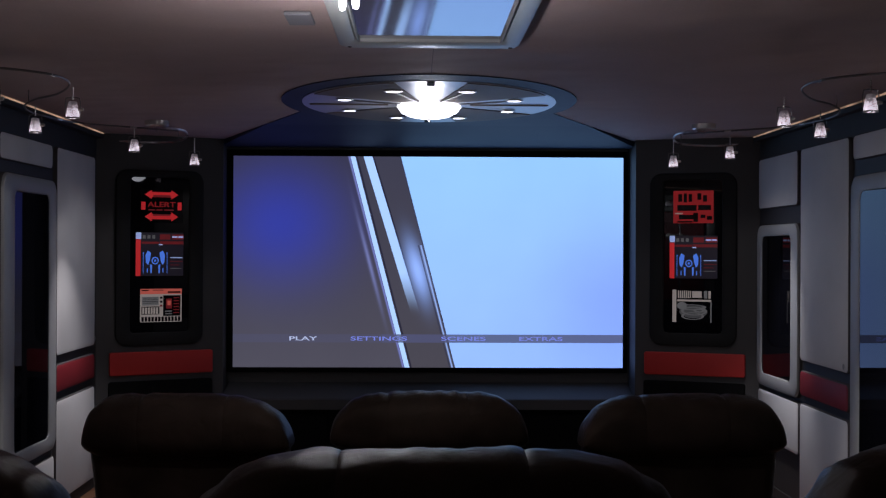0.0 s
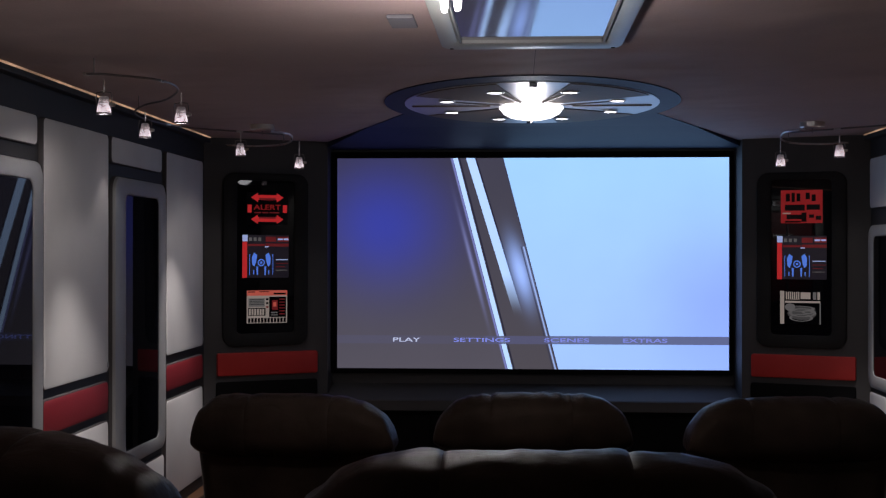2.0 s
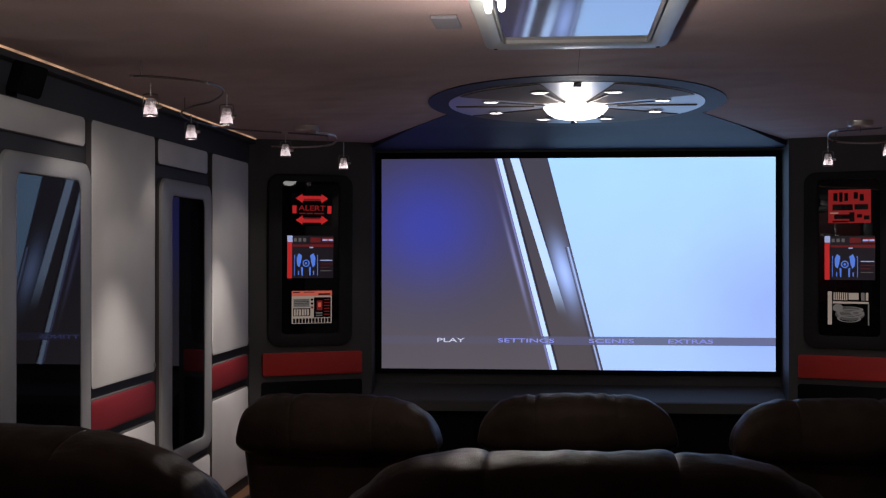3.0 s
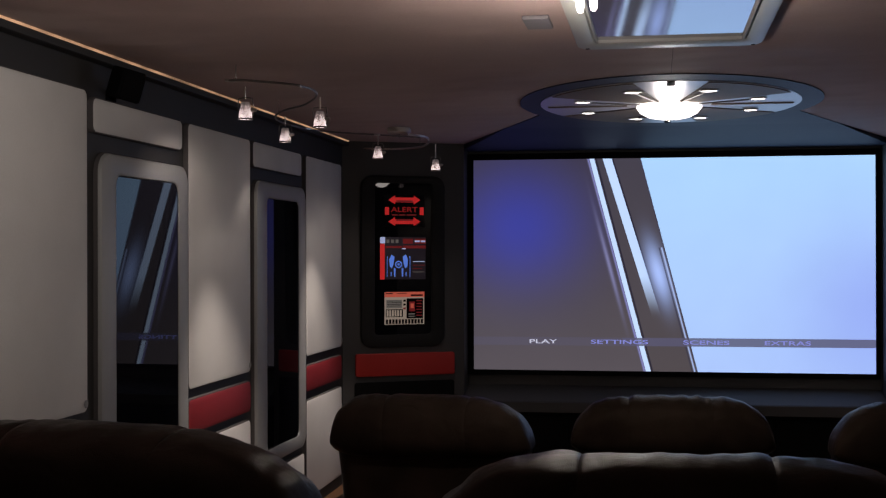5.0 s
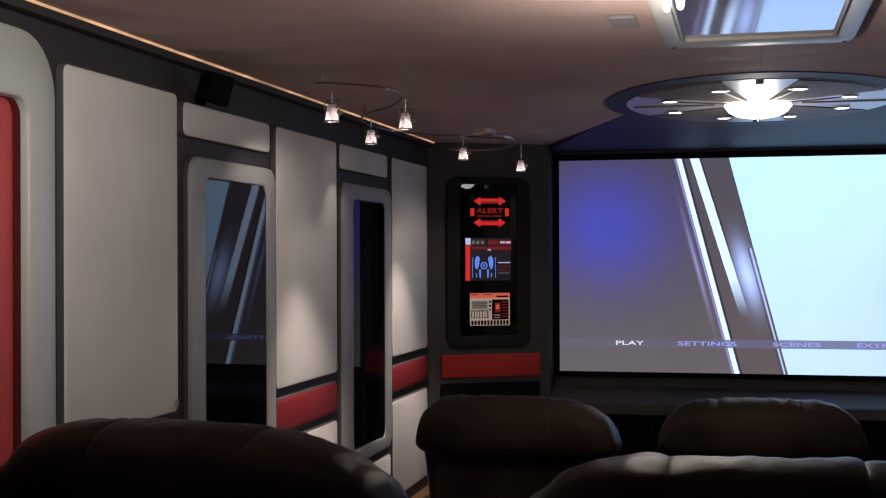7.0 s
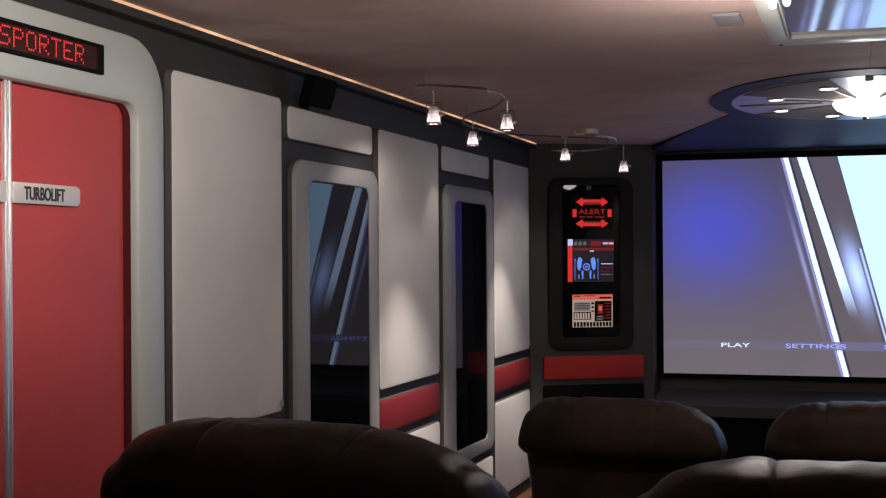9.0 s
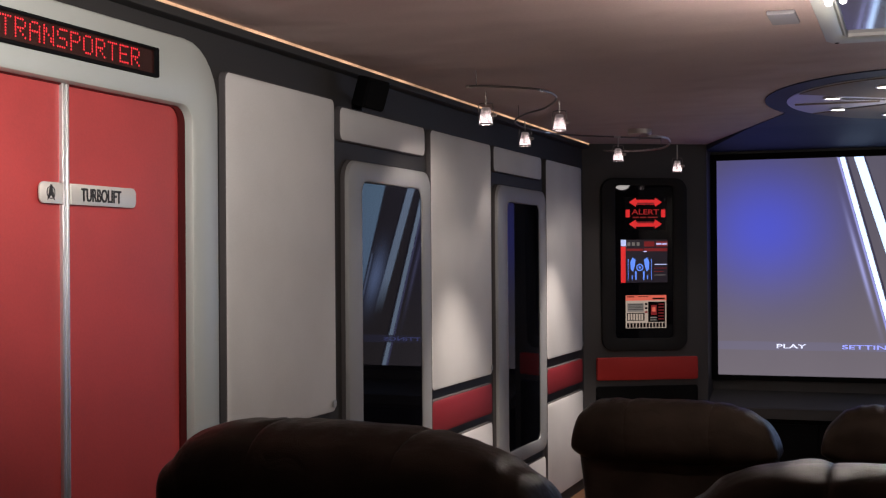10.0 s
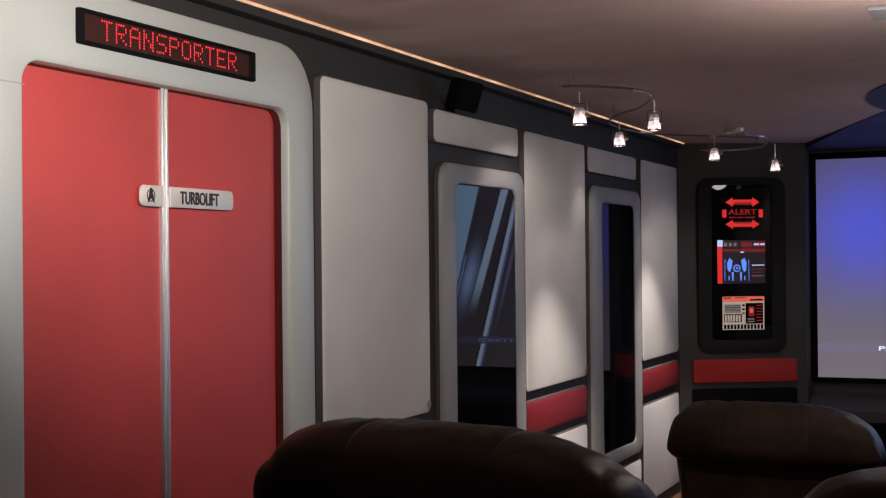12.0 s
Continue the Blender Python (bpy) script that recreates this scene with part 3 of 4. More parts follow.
for k, ch in enumerate("TRANSPORTER"):
    for row, bits in enumerate(GLYPHS[ch].split()):
        for col, bit in enumerate(bits):
            if bit == "1":
                cx, cz = 2.646 + (k * 6 + col) * pitch_x, 2.229 - row * pitch_z
                q = [dots.verts.new((cx + 0.0032 * math.cos(a), -0.0085, cz + 0.0032 * math.sin(a))) for a in (0, 1.05, 2.09, 3.14, 4.19, 5.24)]
                top = dots.verts.new((cx, -0.0095, cz))
                for i in range(6):
                    dots.faces.new((q[i], q[(i + 1) % 6], top))
part("lettering", dots, M_LED, sign, "red lit dots reading a word")

# ---- loudspeaker high on the wall ----
spk = base("loudspeaker", pose(XL, 4.92, 2.288, 0, 0, 90), label="small black loudspeaker on a wall bracket above the panels", category="loudspeaker")
tilt = pose(-0.035, -0.105, 0.0, 14, 9, -32)
part("bracket", tube(smooth_path([(0.05, -0.002, -0.045), (0.04, -0.03, -0.03), (0.0, -0.055, -0.005)]), 0.012), M_SPEAKER, spk)
part("wall_plate", slab(0.005, 0.095, -0.075, -0.015, 0.008, 0.008, 0.002), M_SPEAKER, spk)
part("cabinet", box(-0.054, 0.054, -0.045, 0.050, -0.062, 0.062, 0.010), M_SPEAKER, spk, m=tilt)
part("grille", slab(-0.048, 0.048, -0.056, 0.056, 0.006, 0.012, 0.003, -0.0452), M_SPEAKER, spk, m=tilt)

# ---- projection screen ----
scr = base("projection_screen", pose(XC - 0.0, Y_SCREEN, 1.5265), label="lit projection screen showing a film menu in a black frame", category="screen")
part("screen_frame", ring_frame((-SW / 2 - 0.045, SW / 2 + 0.03, -SH / 2 - 0.035, SH / 2 + 0.045), (-SW / 2, SW / 2, -SH / 2, SH / 2), 0.035, 0.004, 0.001, 0.004), M_BLACK, scr, "black velvet frame")
cloth = part("screen_cloth", slab(-SW / 2 - 0.01, SW / 2 + 0.01, -SH / 2 - 0.01, SH / 2 + 0.01, 0.012, 0.001, 0.001, -0.002), M_FILM, scr, "film menu in greys and pale blue")
for word, cx, w, mat in (("PLAY", 0.180, 0.071, M_MENU_LIT), ("SETTINGS", 0.373, 0.144, M_MENU), ("SCENES", 0.590, 0.114, M_MENU), ("EXTRAS", 0.789, 0.112, M_MENU)):
    lettering(word, w * SW, 0.030, mat, cloth, pose((cx - 0.5) * SW, -0.0155, (0.5 - 0.863) * SH), thick=0.0005, bold=0.012)

# ---- low black cabinet under the screen ----
cab = base("low_cabinet", pose(XC, 9.28, 0), label="long low black cabinet under the screen", category="cabinet")
part("carcass", box(-1.44, 1.44, 0.02, Y_SCREEN - 9.28 - 0.002, 0.0, 0.455, 0.004), M_BLACK, cab)
for k in range(4):
    part("door", slab(-1.43 + k * 0.7175, -0.722 + k * 0.7175, 0.03, 0.44, 0.018, 0.004, 0.003, 0.02), M_BLACK, cab)
part("top", box(-1.45, 1.45, 0.0, Y_SCREEN - 9.28 - 0.002, 0.4555, 0.476, 0.004), M_BLACK, cab, "black top board")


# ---- corner columns: console housings and red bars ----
COL_L = pose(-2.16, 8.93, 0, 0, 0, 28.0)
COL_R = pose(1.57, 9.25, 0, 0, 0, -22.3)


def rects(parent, name, x0, x1, z0, z1, pieces, y):
    """Lit shapes inside a display: u0, u1, v0, v1 from its upper left, in hundredths, and a material."""
    for k, (u0, u1, v0, v1, mat) in enumerate(pieces):
        a, b, c, d = x0 + (x1 - x0) * u0 / 100, x0 + (x1 - x0) * u1 / 100, z1 - (z1 - z0) * v1 / 100, z1 - (z1 - z0) * v0 / 100
        bm = bmesh.new()
        loops(bm, [[(a, yy, c), (b, yy, c), (b, yy, d), (a, yy, d)] for yy in (y, y - 0.0010 - 0.00008 * k)])
        part(name, bm, mat, parent)


def arrow(x0, x1, z0, z1, y, head=0.05):
    bm = bmesh.new()
    zc, h = (z0 + z1) / 2, (z1 - z0) / 2
    pts = [(x0, zc), (x0 + head, zc - h), (x0 + head, zc - h * 0.55), (x1 - head, zc - h * 0.55), (x1 - head, zc - h), (x1, zc), (x1 - head, zc + h), (x1 - head, zc + h * 0.55), (x0 + head, zc + h * 0.55), (x0 + head, zc + h)]
    loops(bm, [[(x, yy, z) for x, z in pts] for yy in (y, y - 0.0015)])
    return bm


def ship_schematic(parent, x0, x1, z0, z1, y):
    """Blue symmetric diagram of arcs and blocks."""
    cx, cz, w, h = (x0 + x1) / 2, (z0 + z1) / 2, (x1 - x0) / 2, (z1 - z0) / 2
    bm = bmesh.new()
    n = 20
    for r0, r1 in ((0.30, 0.21), (0.10, 0.0)):
        for i in range(n):
            a, b = 2 * math.pi * i / n, 2 * math.pi * (i + 1) / n
            loops(bm, [[(cx + r * w * math.cos(q), yy, cz + 0.1 * h + r * w * math.sin(q)) for r, q in ((r0, a), (r0, b), (max(r1, 0.001), b), (max(r1, 0.001), a))] for yy in (y, y - 0.0012)])
    for s in (-1, 1):
        for poly in (((0.35, 0.75), (0.62, 0.95), (0.80, 0.55), (0.76, -0.05), (0.58, -0.25), (0.44, 0.15)), ((0.26, -0.25), (0.42, -0.2), (0.38, -0.95), (0.28, -0.95)),
                     ((0.92, 0.8), (1.0, 0.8), (1.0, -0.95), (0.96, -0.95), (0.96, 0.6)), ((0.60, -0.55), (0.68, -0.55), (0.68, -0.9), (0.60, -0.9))):
            loops(bm, [[(cx + s * px * w, yy, cz + pz * h) for px, pz in poly] for yy in (y, y - 0.0012)])
    part("diagram", bm, G_BLUE, parent, "blue schematic diagram")


def console(m, s0, s1, z0, z1, lean=0.0):
    m = m @ pose(0, 0.0, z0, lean) @ pose(0, 0, -z0)
    c = base("wall_console", m, label="tall black wall console with three lit displays", category="control panel", group="wall consoles")
    part("surround", ring_frame((s0, s1, z0, z1), (s0 + 0.10, s1 - 0.10, z0 + 0.09, z1 - 0.052), 0.030, 0.085, 0.03, 0.010), M_HOUSING, c, smooth=40)
    part("glass", slab(s0 + 0.095, s1 - 0.095, z0 + 0.085, z1 - 0.047, 0.010, 0.03, 0.001, -0.001), M_GLOSS, c, "glossy black glass")
    return c


def middle_display(c, x0, x1, z0, z1, y):
    d = part("display", slab(x0, x1, z0, z1, 0.002, 0.004, 0.0005, y), G_PURPLE, c, "blue and red schematic display")
    yy = y - 0.0022
    rects(d, "lit_shape", x0, x1, z0, z1, [(0, 11, 0, 15, G_PALE), (0, 10, 16, 100, G_RED), (12, 48, 21, 26, G_DARKRED), (50, 100, 20, 27, G_DARKRED), (50, 72, 4, 16, G_DARKRED), (76, 100, 4, 16, G_DARKRED),
                                              (14, 20, 6, 14, G_GREY), (24, 30, 6, 14, G_GREY), (34, 40, 6, 14, G_GREY), (72, 98, 57, 59, G_PALE), (48, 56, 26.5, 29, G_PALE), (76, 87, 8, 12, G_PALE), (89, 99, 8, 12, G_PALE), (72, 99, 66, 67.5, G_DARKRED), (72, 92, 74, 75.5, G_DARKRED), (72, 96, 82, 83.5, G_GREY)], yy)
    ship_schematic(d, x0 + (x1 - x0) * 0.15, x0 + (x1 - x0) * 0.66, z1 - (z1 - z0) * 0.95, z1 - (z1 - z0) * 0.40, yy)


YG = -0.0115
con_l = console(COL_L, 0.102, 0.725, 0.945, 2.165, 0.8)
alert = part("display", slab(0.271, 0.575, 1.800, 2.031, 0.002, 0.004, 0.0005, YG), G_BLACK, con_l, "red alert display")
part("arrow", arrow(0.303, 0.542, 1.962, 2.026, YG - 0.0022), G_RED, alert)
part("arrow", arrow(0.303, 0.542, 1.808, 1.872, YG - 0.0022), G_RED, alert)
lettering("ALERT", 0.200, 0.036, G_DEEPRED, alert, pose(0.422, YG - 0.0035, 1.926), thick=0.0005, bold=0.012)
rects(alert, "lit_shape", 0.276, 0.570, 1.80, 2.03, [(1, 11, 38, 62, G_RED), (89, 99, 38, 62, G_RED), (18, 34, 60, 64, G_DARKRED), (37, 52, 60, 64, G_DARKRED), (56, 80, 60, 64, G_DARKRED)], YG - 0.0022)
rects(alert, "dark_bar", 0.276, 0.570, 1.80, 2.03, [(29, 71, 17, 23, G_DARKRED), (29, 71, 75, 80, G_DARKRED)], YG - 0.0038)
middle_display(con_l, 0.243, 0.582, 1.428, 1.730, YG)
low_l = part("display", slab(0.277, 0.573, 1.106, 1.338, 0.002, 0.004, 0.0005, YG), G_CREAM, con_l, "cream and coral display")
pieces = [(0, 100, 0, 16, G_CORAL), (55, 97, 20, 82, G_BLACK), (4, 44, 24, 50, G_GREY), (3, 46, 53, 77, G_BLACK), (62, 76, 30, 60, G_DARKRED), (65, 73, 36, 50, G_CORAL), (30, 55, 3, 5, G_BLACK), (66, 96, 8, 13, G_BLACK), (3, 20, 3, 6, G_BLACK)]
pieces += [(6, 42, 27 + 5 * k, 28.5 + 5 * k, G_BLACK) for k in range(4)] + [(80, 94, 26 + 9 * k, 29 + 9 * k, G_DARKRED) for k in range(6)] + [(60, 76, 66, 70, G_GREY), (60, 76, 74, 77, G_GREY), (47, 53, 24, 30, G_BLACK), (47, 53, 36, 42, G_BLACK), (47, 53, 48, 54, G_DARKRED)]
pieces += [(5 + 6.6 * k, 9.5 + 6.6 * k, 56, 75, G_CREAM) for k in range(6)]
pieces += [(3 + 8 * k, 8.5 + 8 * k, 84, 98, G_BLACK) for k in range(12)]
rects(low_l, "lit_shape", 0.277, 0.573, 1.106, 1.338, pieces, YG - 0.0022)

con_r = console(COL_R, 0.105, 0.715, 0.95, 2.165)
top_r = part("display", slab(0.272, 0.553, 1.812, 2.040, 0.002, 0.004, 0.0005, YG), G_DEEPRED, con_r, "red lit display with black blocks")
rects(top_r, "lit_shape", 0.272, 0.553, 1.812, 2.040, [(12, 22, 10, 34, G_BLACK), (26, 34, 8, 36, G_BLACK), (38, 47, 10, 34, G_BLACK), (60, 70, 8, 28, G_BLACK), (74, 84, 14, 34, G_BLACK), (10, 58, 44, 62, G_BLACK), (62, 94, 44, 60, G_BLACK),
                                                      (14, 52, 74, 88, G_BLACK), (50, 62, 68, 96, G_BLACK), (68, 80, 74, 84, G_BLACK), (10, 48, 93, 98, G_BLACK), (84, 97, 78, 90, G_BLACK), (4, 24, 68, 72, G_CREAM)], YG - 0.0022)
middle_display(con_r, 0.247, 0.581, 1.424, 1.724, YG)
low_r = part("display", slab(0.268, 0.545, 1.116, 1.344, 0.002, 0.004, 0.0005, YG), G_BLACK, con_r, "cream line display on black")
pieces = [(0, 10, 0, 100, G_CREAM), (12, 98, 30, 36, G_CREAM), (96, 99, 36, 100, G_GREY), (50, 74, 4, 24, G_CREAM), (80, 88, 3, 26, G_GREY), (91, 97, 3, 26, G_CREAM), (36, 48, 40, 43, G_BLACK)]
pieces += [(14 + 5 * k, 17 + 5 * k, 3, 26, G_CREAM) for k in range(7)]
rects(low_r, "lit_shape", 0.268, 0.545, 1.116, 1.344, pieces, YG - 0.0022)
for cx, cz, rx, rz, w in ((0.415, 1.190, 0.098, 0.045, 1.01), (0.335, 1.232, 0.035, 0.026, 1.0), (0.405, 1.222, 0.100, 0.020, 0.25), (0.42, 1.195, 0.092, 0.030, 0.2), (0.41, 1.160, 0.080, 0.026, 0.2), (0.455, 1.20, 0.040, 0.014, 0.5)):
    hull = bmesh.new()
    n = 24
    for i in range(n):
        q = [(rx * r * math.cos(2 * math.pi * j / n), rz * r * math.sin(2 * math.pi * j / n)) for r, j in ((1, i), (1, i + 1), (max(1 - w, 0.01), i + 1), (max(1 - w, 0.01), i))]
        loops(hull, [[(cx + px, yy, cz + pz) for px, pz in q] for yy in (YG - 0.0022, YG - (0.0026 if w > 1.005 else 0.0032 + cx * 0.002))])
    part("diagram", hull, G_DIM if w > 1.005 else G_GREY, low_r, "grey drawing")

for m, a, b in ((COL_L, 0.063, 0.799), (COL_R, 0.070, 0.776)):
    thing("red_wall_panel", slab(a, b, 0.742, 0.902, 0.035, 0.015, 0.008), M_RED, m, 40, label="red padded bar under the wall console", category="wall panel", group="red wall strips")
    thing("dark_wall_panel", slab(a - 0.005, b, 0.12, 0.700, 0.030, 0.02, 0.008), M_BLACK, m, 40, label="black padded panel under the red bar", category="wall panel", group="black column panels")


# ---- oval ceiling light ----
OX, OY, OA, OB = 0.068, 6.98, 0.675, 0.965
light = base("oval_ceiling_light", pose(OX, OY, CEIL), label="large oval ceiling light with metal leaves and a glowing bowl", category="ceiling light")


def oval(a, b, z, n=64, a0=0.0):
    return [(a * math.cos(2 * math.pi * i / n), b * math.sin(2 * math.pi * i / n), z) for i in range(n)]


bm = bmesh.new()
loops(bm, [oval(OA * 1.16, OB * 1.21, 0.0), oval(OA * 1.16, OB * 1.21, -0.0045), oval(OA * 1.0, OB * 1.0, -0.0045), oval(OA * 1.0, OB * 1.0, 0.0)], False, False)
part("rim", bm, M_RIM, light, "dark slate oval rim", smooth=40)
bm = bmesh.new()
loops(bm, [oval(OA * 1.001, OB * 1.001, -0.001), oval(OA * 1.001, OB * 1.001, -0.0075)])
part("back_plate", bm, M_DISC_BACK, light, "pale reflective back plate")
# four dark leaves in a cross, each a raised sector of the oval
for mid in (52, 128, 232, 308):
    bm = bmesh.new()
    pts = []
    for i in range(11):
        a = radians(mid - 23 + 46 * i / 10)
        pts.append((OA * 0.985 * math.cos(a), OB * 0.985 * math.sin(a)))
    for i in range(5):
        a = radians(mid + 16 - 32 * i / 4)
        pts.append((OA * 0.20 * math.cos(a), OB * 0.17 * math.sin(a)))
    loops(bm, [[(x, y, z) for x, y in pts] for z in (-0.0078, -0.012)])
    part("leaf", bm, M_DISC, light, "satin metal leaf")
for s in (-1, 1):
    part("slot", box(-0.019, 0.019, min(s * 0.81, s * 0.955), max(s * 0.81, s * 0.955), -0.0105, -0.0076), M_BLACK, light, "dark slot in the plate")
    part("side_bar", box(min(s * 0.22, s * 0.64), max(s * 0.22, s * 0.64), -0.020, 0.020, -0.013, -0.0076, 0.002), M_DISC, light)
bm = lathe([(0.001, -0.122), (0.06, -0.119), (0.11, -0.109), (0.150, -0.088), (0.172, -0.058), (0.168, -0.046)], 40)
part("bowl", bm, M_BOWL, light, "glowing opal glass bowl", smooth=60, m=pose(0, -0.02, 0.034))
part("bowl_collar", lathe([(0.10, -0.0465), (0.10, -0.040), (0.05, -0.020), (0.03, -0.014)], 40), M_NICKEL, light, smooth=40, m=pose(0, -0.02, 0.034))
part("finial", lathe([(0.002, -0.136), (0.008, -0.131), (0.010, -0.124), (0.006, -0.118)], 14), M_NICKEL, light, smooth=40, m=pose(0, -0.02, 0.034))
for k in range(8):
    a = radians(22.5 + 45 * k)
    dx, dy = 0.475 * math.cos(a), 0.685 * math.sin(a)
    d = part("downlight", lathe([(0.046, -0.0122), (0.046, -0.016), (0.040, -0.019), (0.036, -0.014)], 20), M_NICKEL, light, "small nickel downlight", smooth=40, m=pose(dx, dy, 0))
    part("lens", lathe([(0.036, -0.0145), (0.034, -0.018), (0.002, -0.020)], 20), M_DOT, d, "lit lens", smooth=60)
    arm_a, arm_b = Vector((0.10 * math.cos(a), 0.10 * math.sin(a) - 0.02, -0.016)), Vector((dx * 0.92, dy * 0.93, -0.016))
    part("arm", tube([arm_a, arm_b], 0.004), M_RAIL, light)
lamp("oval_light_bulb", "POINT", (OX, OY - 0.02, CEIL - 0.18), 5.0, WHITE, size=0.08)

# ---- mirrored ceiling panel ----
mir = base("ceiling_mirror", pose(0.050, 4.05, CEIL), label="dark mirror panel in a wide silver frame on the ceiling", category="ceiling panel")
part("mirror_frame", ring_frame((-0.340, 0.335, -0.82, 0.82), (-0.268, 0.262, -0.655, 0.655), 0.035, 0.06, 0.01, 0.02), M_SURROUND, mir, "silver-grey frame with rounded corners", m=pose(0, 0, 0, 90), smooth=40)
part("mirror_glass", slab(-0.27, 0.265, -0.66, 0.66, 0.024, 0.005, 0.002, -0.001), M_MIRROR, mir, "smoked mirror glass", m=pose(0, 0, 0, 90))
part("bead", ring_frame((-0.266, 0.260, -0.653, 0.653), (-0.258, 0.252, -0.645, 0.645), 0.0362, 0.012, 0.008, 0.003, -0.001), M_SILVER, mir, "grey metal bead", m=pose(0, 0, 0, 90), smooth=40)
for sx in (-1, 1):
    part("screw", lathe([(0.008, -0.0352), (0.008, -0.037), (0.004, -0.038)], 12), M_INK, mir, m=pose(sx * 0.298, 0.775, 0))

# ---- small ceiling vent ----
vent = base("ceiling_vent", pose(-0.395, 4.40, CEIL), label="small flat white ceiling vent", category="vent")
part("cover", box(-0.045, 0.045, -0.10, 0.10, -0.014, 0, 0.004), M_VENT, vent)


# ---- track lights ----
def spot_head(parent, place, rail_z, aim, watts, cone=75, blend=0.6):
    x, y, z = place
    stem = part("stem", tube([(x, y, rail_z), (x, y, z + 0.045)], 0.0038), M_NICKEL, parent)
    head = part("shade", lathe([(0.015, 0.036), (0.019, 0.033), (0.025, 0.0), (0.0305, -0.038), (0.028, -0.038), (0.0225, 0.0), (0.013, 0.029)], 20), M_SHADE, parent, "pierced metal shade painted with the glow of its bulb", m=pose(x, y, z), smooth=40)
    part("bulb", lathe([(0.004, 0.022), (0.012, 0.010), (0.018, -0.015), (0.022, -0.035), (0.002, -0.039)], 16), M_BULB, head, "lit halogen bulb", smooth=60)
    part("shade_rim", lathe([(0.0310, -0.034), (0.0325, -0.037), (0.0325, -0.041), (0.0300, -0.0415), (0.0285, -0.039)], 20, False), M_RAIL, head, "dull metal rim", smooth=40)
    part("yoke", tube([(x - 0.033, y, z - 0.022), (x - 0.034, y, z + 0.030), (x - 0.030, y, z + 0.052), (x, y, z + 0.056), (x + 0.030, y, z + 0.052), (x + 0.034, y, z + 0.030), (x + 0.033, y, z - 0.022)], 0.0028, 6), M_RAIL, parent, "thin metal yoke round the shade")
    part("knob", lathe([(0.008, -0.012), (0.009, 0.0), (0.007, 0.012)], 12), M_NICKEL, parent, m=pose(x + 0.036, y, z, 0, 90, 0), smooth=40)
    if watts:
        lamp("spot_lamp", "SPOT", (x, y, z - 0.055), watts, WARM, aim, 0.02, cone, blend)


def track_light(side):
    def fx(x):
        return x if side == "left" else 2 * XC - x
    t = base("track_light", label="bent nickel track light with five pierced spot heads", category="track light", group="track lights")
    z = 2.34
    k = (z - EYE) / (2.36 - EYE)
    first = [(-1.825, 5.353), (-1.73, 5.376), (-1.558, 5.576), (-1.564, 5.894), (-1.727, 6.287), (-1.896, 6.512), (-2.045, 6.825), (-2.100, 7.16), (-2.06, 7.50), (-1.982, 7.736), (-1.75, 7.98), (-1.50, 8.22)]
    second = [(-2.00, 8.80), (-1.85, 8.90), (-1.63, 8.80), (-1.50, 8.50), (-1.42, 8.00), (-1.50, 7.80)]
    part("rail", tube(smooth_path([(fx(x * k), y * k, z) for x, y in first]), 0.005), M_RAIL, t, smooth=40)
    part("rail", tube(smooth_path([(fx(x * k), y * k, z - 0.018) for x, y in second]), 0.0062), M_NICKEL, t, smooth=40)
    part("canopy", lathe([(0.075, 0.0), (0.075, -0.028), (0.066, -0.036), (0.002, -0.037)], 28), M_NICKEL, t, m=pose(fx(-1.60), 8.05, CEIL), smooth=40)
    for x, y in ((-1.60, 8.05), (-1.78 * k, 5.36 * k), (-1.98 * k, 6.68 * k), (-1.60 * k, 8.78 * k)):
        part("standoff", tube([(fx(x), y, CEIL), (fx(x), y, z)], 0.0026), M_RAIL, t)
    for i in (0, 2, 8, 10):
        q, w = Vector((fx(first[i][0] * k), first[i][1] * k, z)), Vector((fx(first[i + 1][0] * k), first[i + 1][1] * k, z))
        part("rail_joint", tube([q, q + (w - q).normalized() * 0.045], 0.0068), M_NICKEL, t, "polished rail joint", smooth=40)
    aims = [(XL, 5.9, 0.6, 7.5, 140), (-1.98, 6.80, 0, 2.2, 100), (XL, 6.6, 0.05, 6, 84), (XL, 8.45, 0.1, 6, 84), (-1.9, 8.2, 0.2, 6, 140)]
    if side == "left":
        places = [(-1.75, 5.40, 2.235), (-1.94, 6.66, 2.245), (-1.54, 5.86, 2.24), (-1.673, 7.75, 2.23), (-1.446, 8.51, 2.20)]
    else:
        places = [(1.894, 5.38, 2.24), (2.065, 6.60, 2.24), (1.722, 6.05, 2.24), (1.946, 8.02, 2.23), (1.675, 8.43, 2.20)]
    for (x, y, hz), (ay, w) in zip((places[2], places[3]), ((6.42, 135), (8.40, 140))):
        lamp("reflector_lamp", "SPOT", (x, y, hz - 0.056), w, WARM, (fx(XL), ay, -0.60), 0.02, 59, 1.0)
    for (x, y, hz), (ax, ay, az, w, cone) in zip(places, aims):
        spot_head(t, (x, y, hz), z, (fx(ax), ay, az), w, cone, 1.0 if w > 20 else 0.5)
    return t


track_light("left")
track_light("right")

# spot pair over the middle seat, by the ceiling mirror
pair = base("spot_pair", label="pair of bright ceiling spots beside the mirror panel", category="ceiling light")
part("canopy", lathe([(0.06, 0.0), (0.06, -0.02), (0.05, -0.027), (0.002, -0.028)], 24), M_NICKEL, pair, m=pose(-0.275, 3.62, CEIL - 0.036), smooth=40)
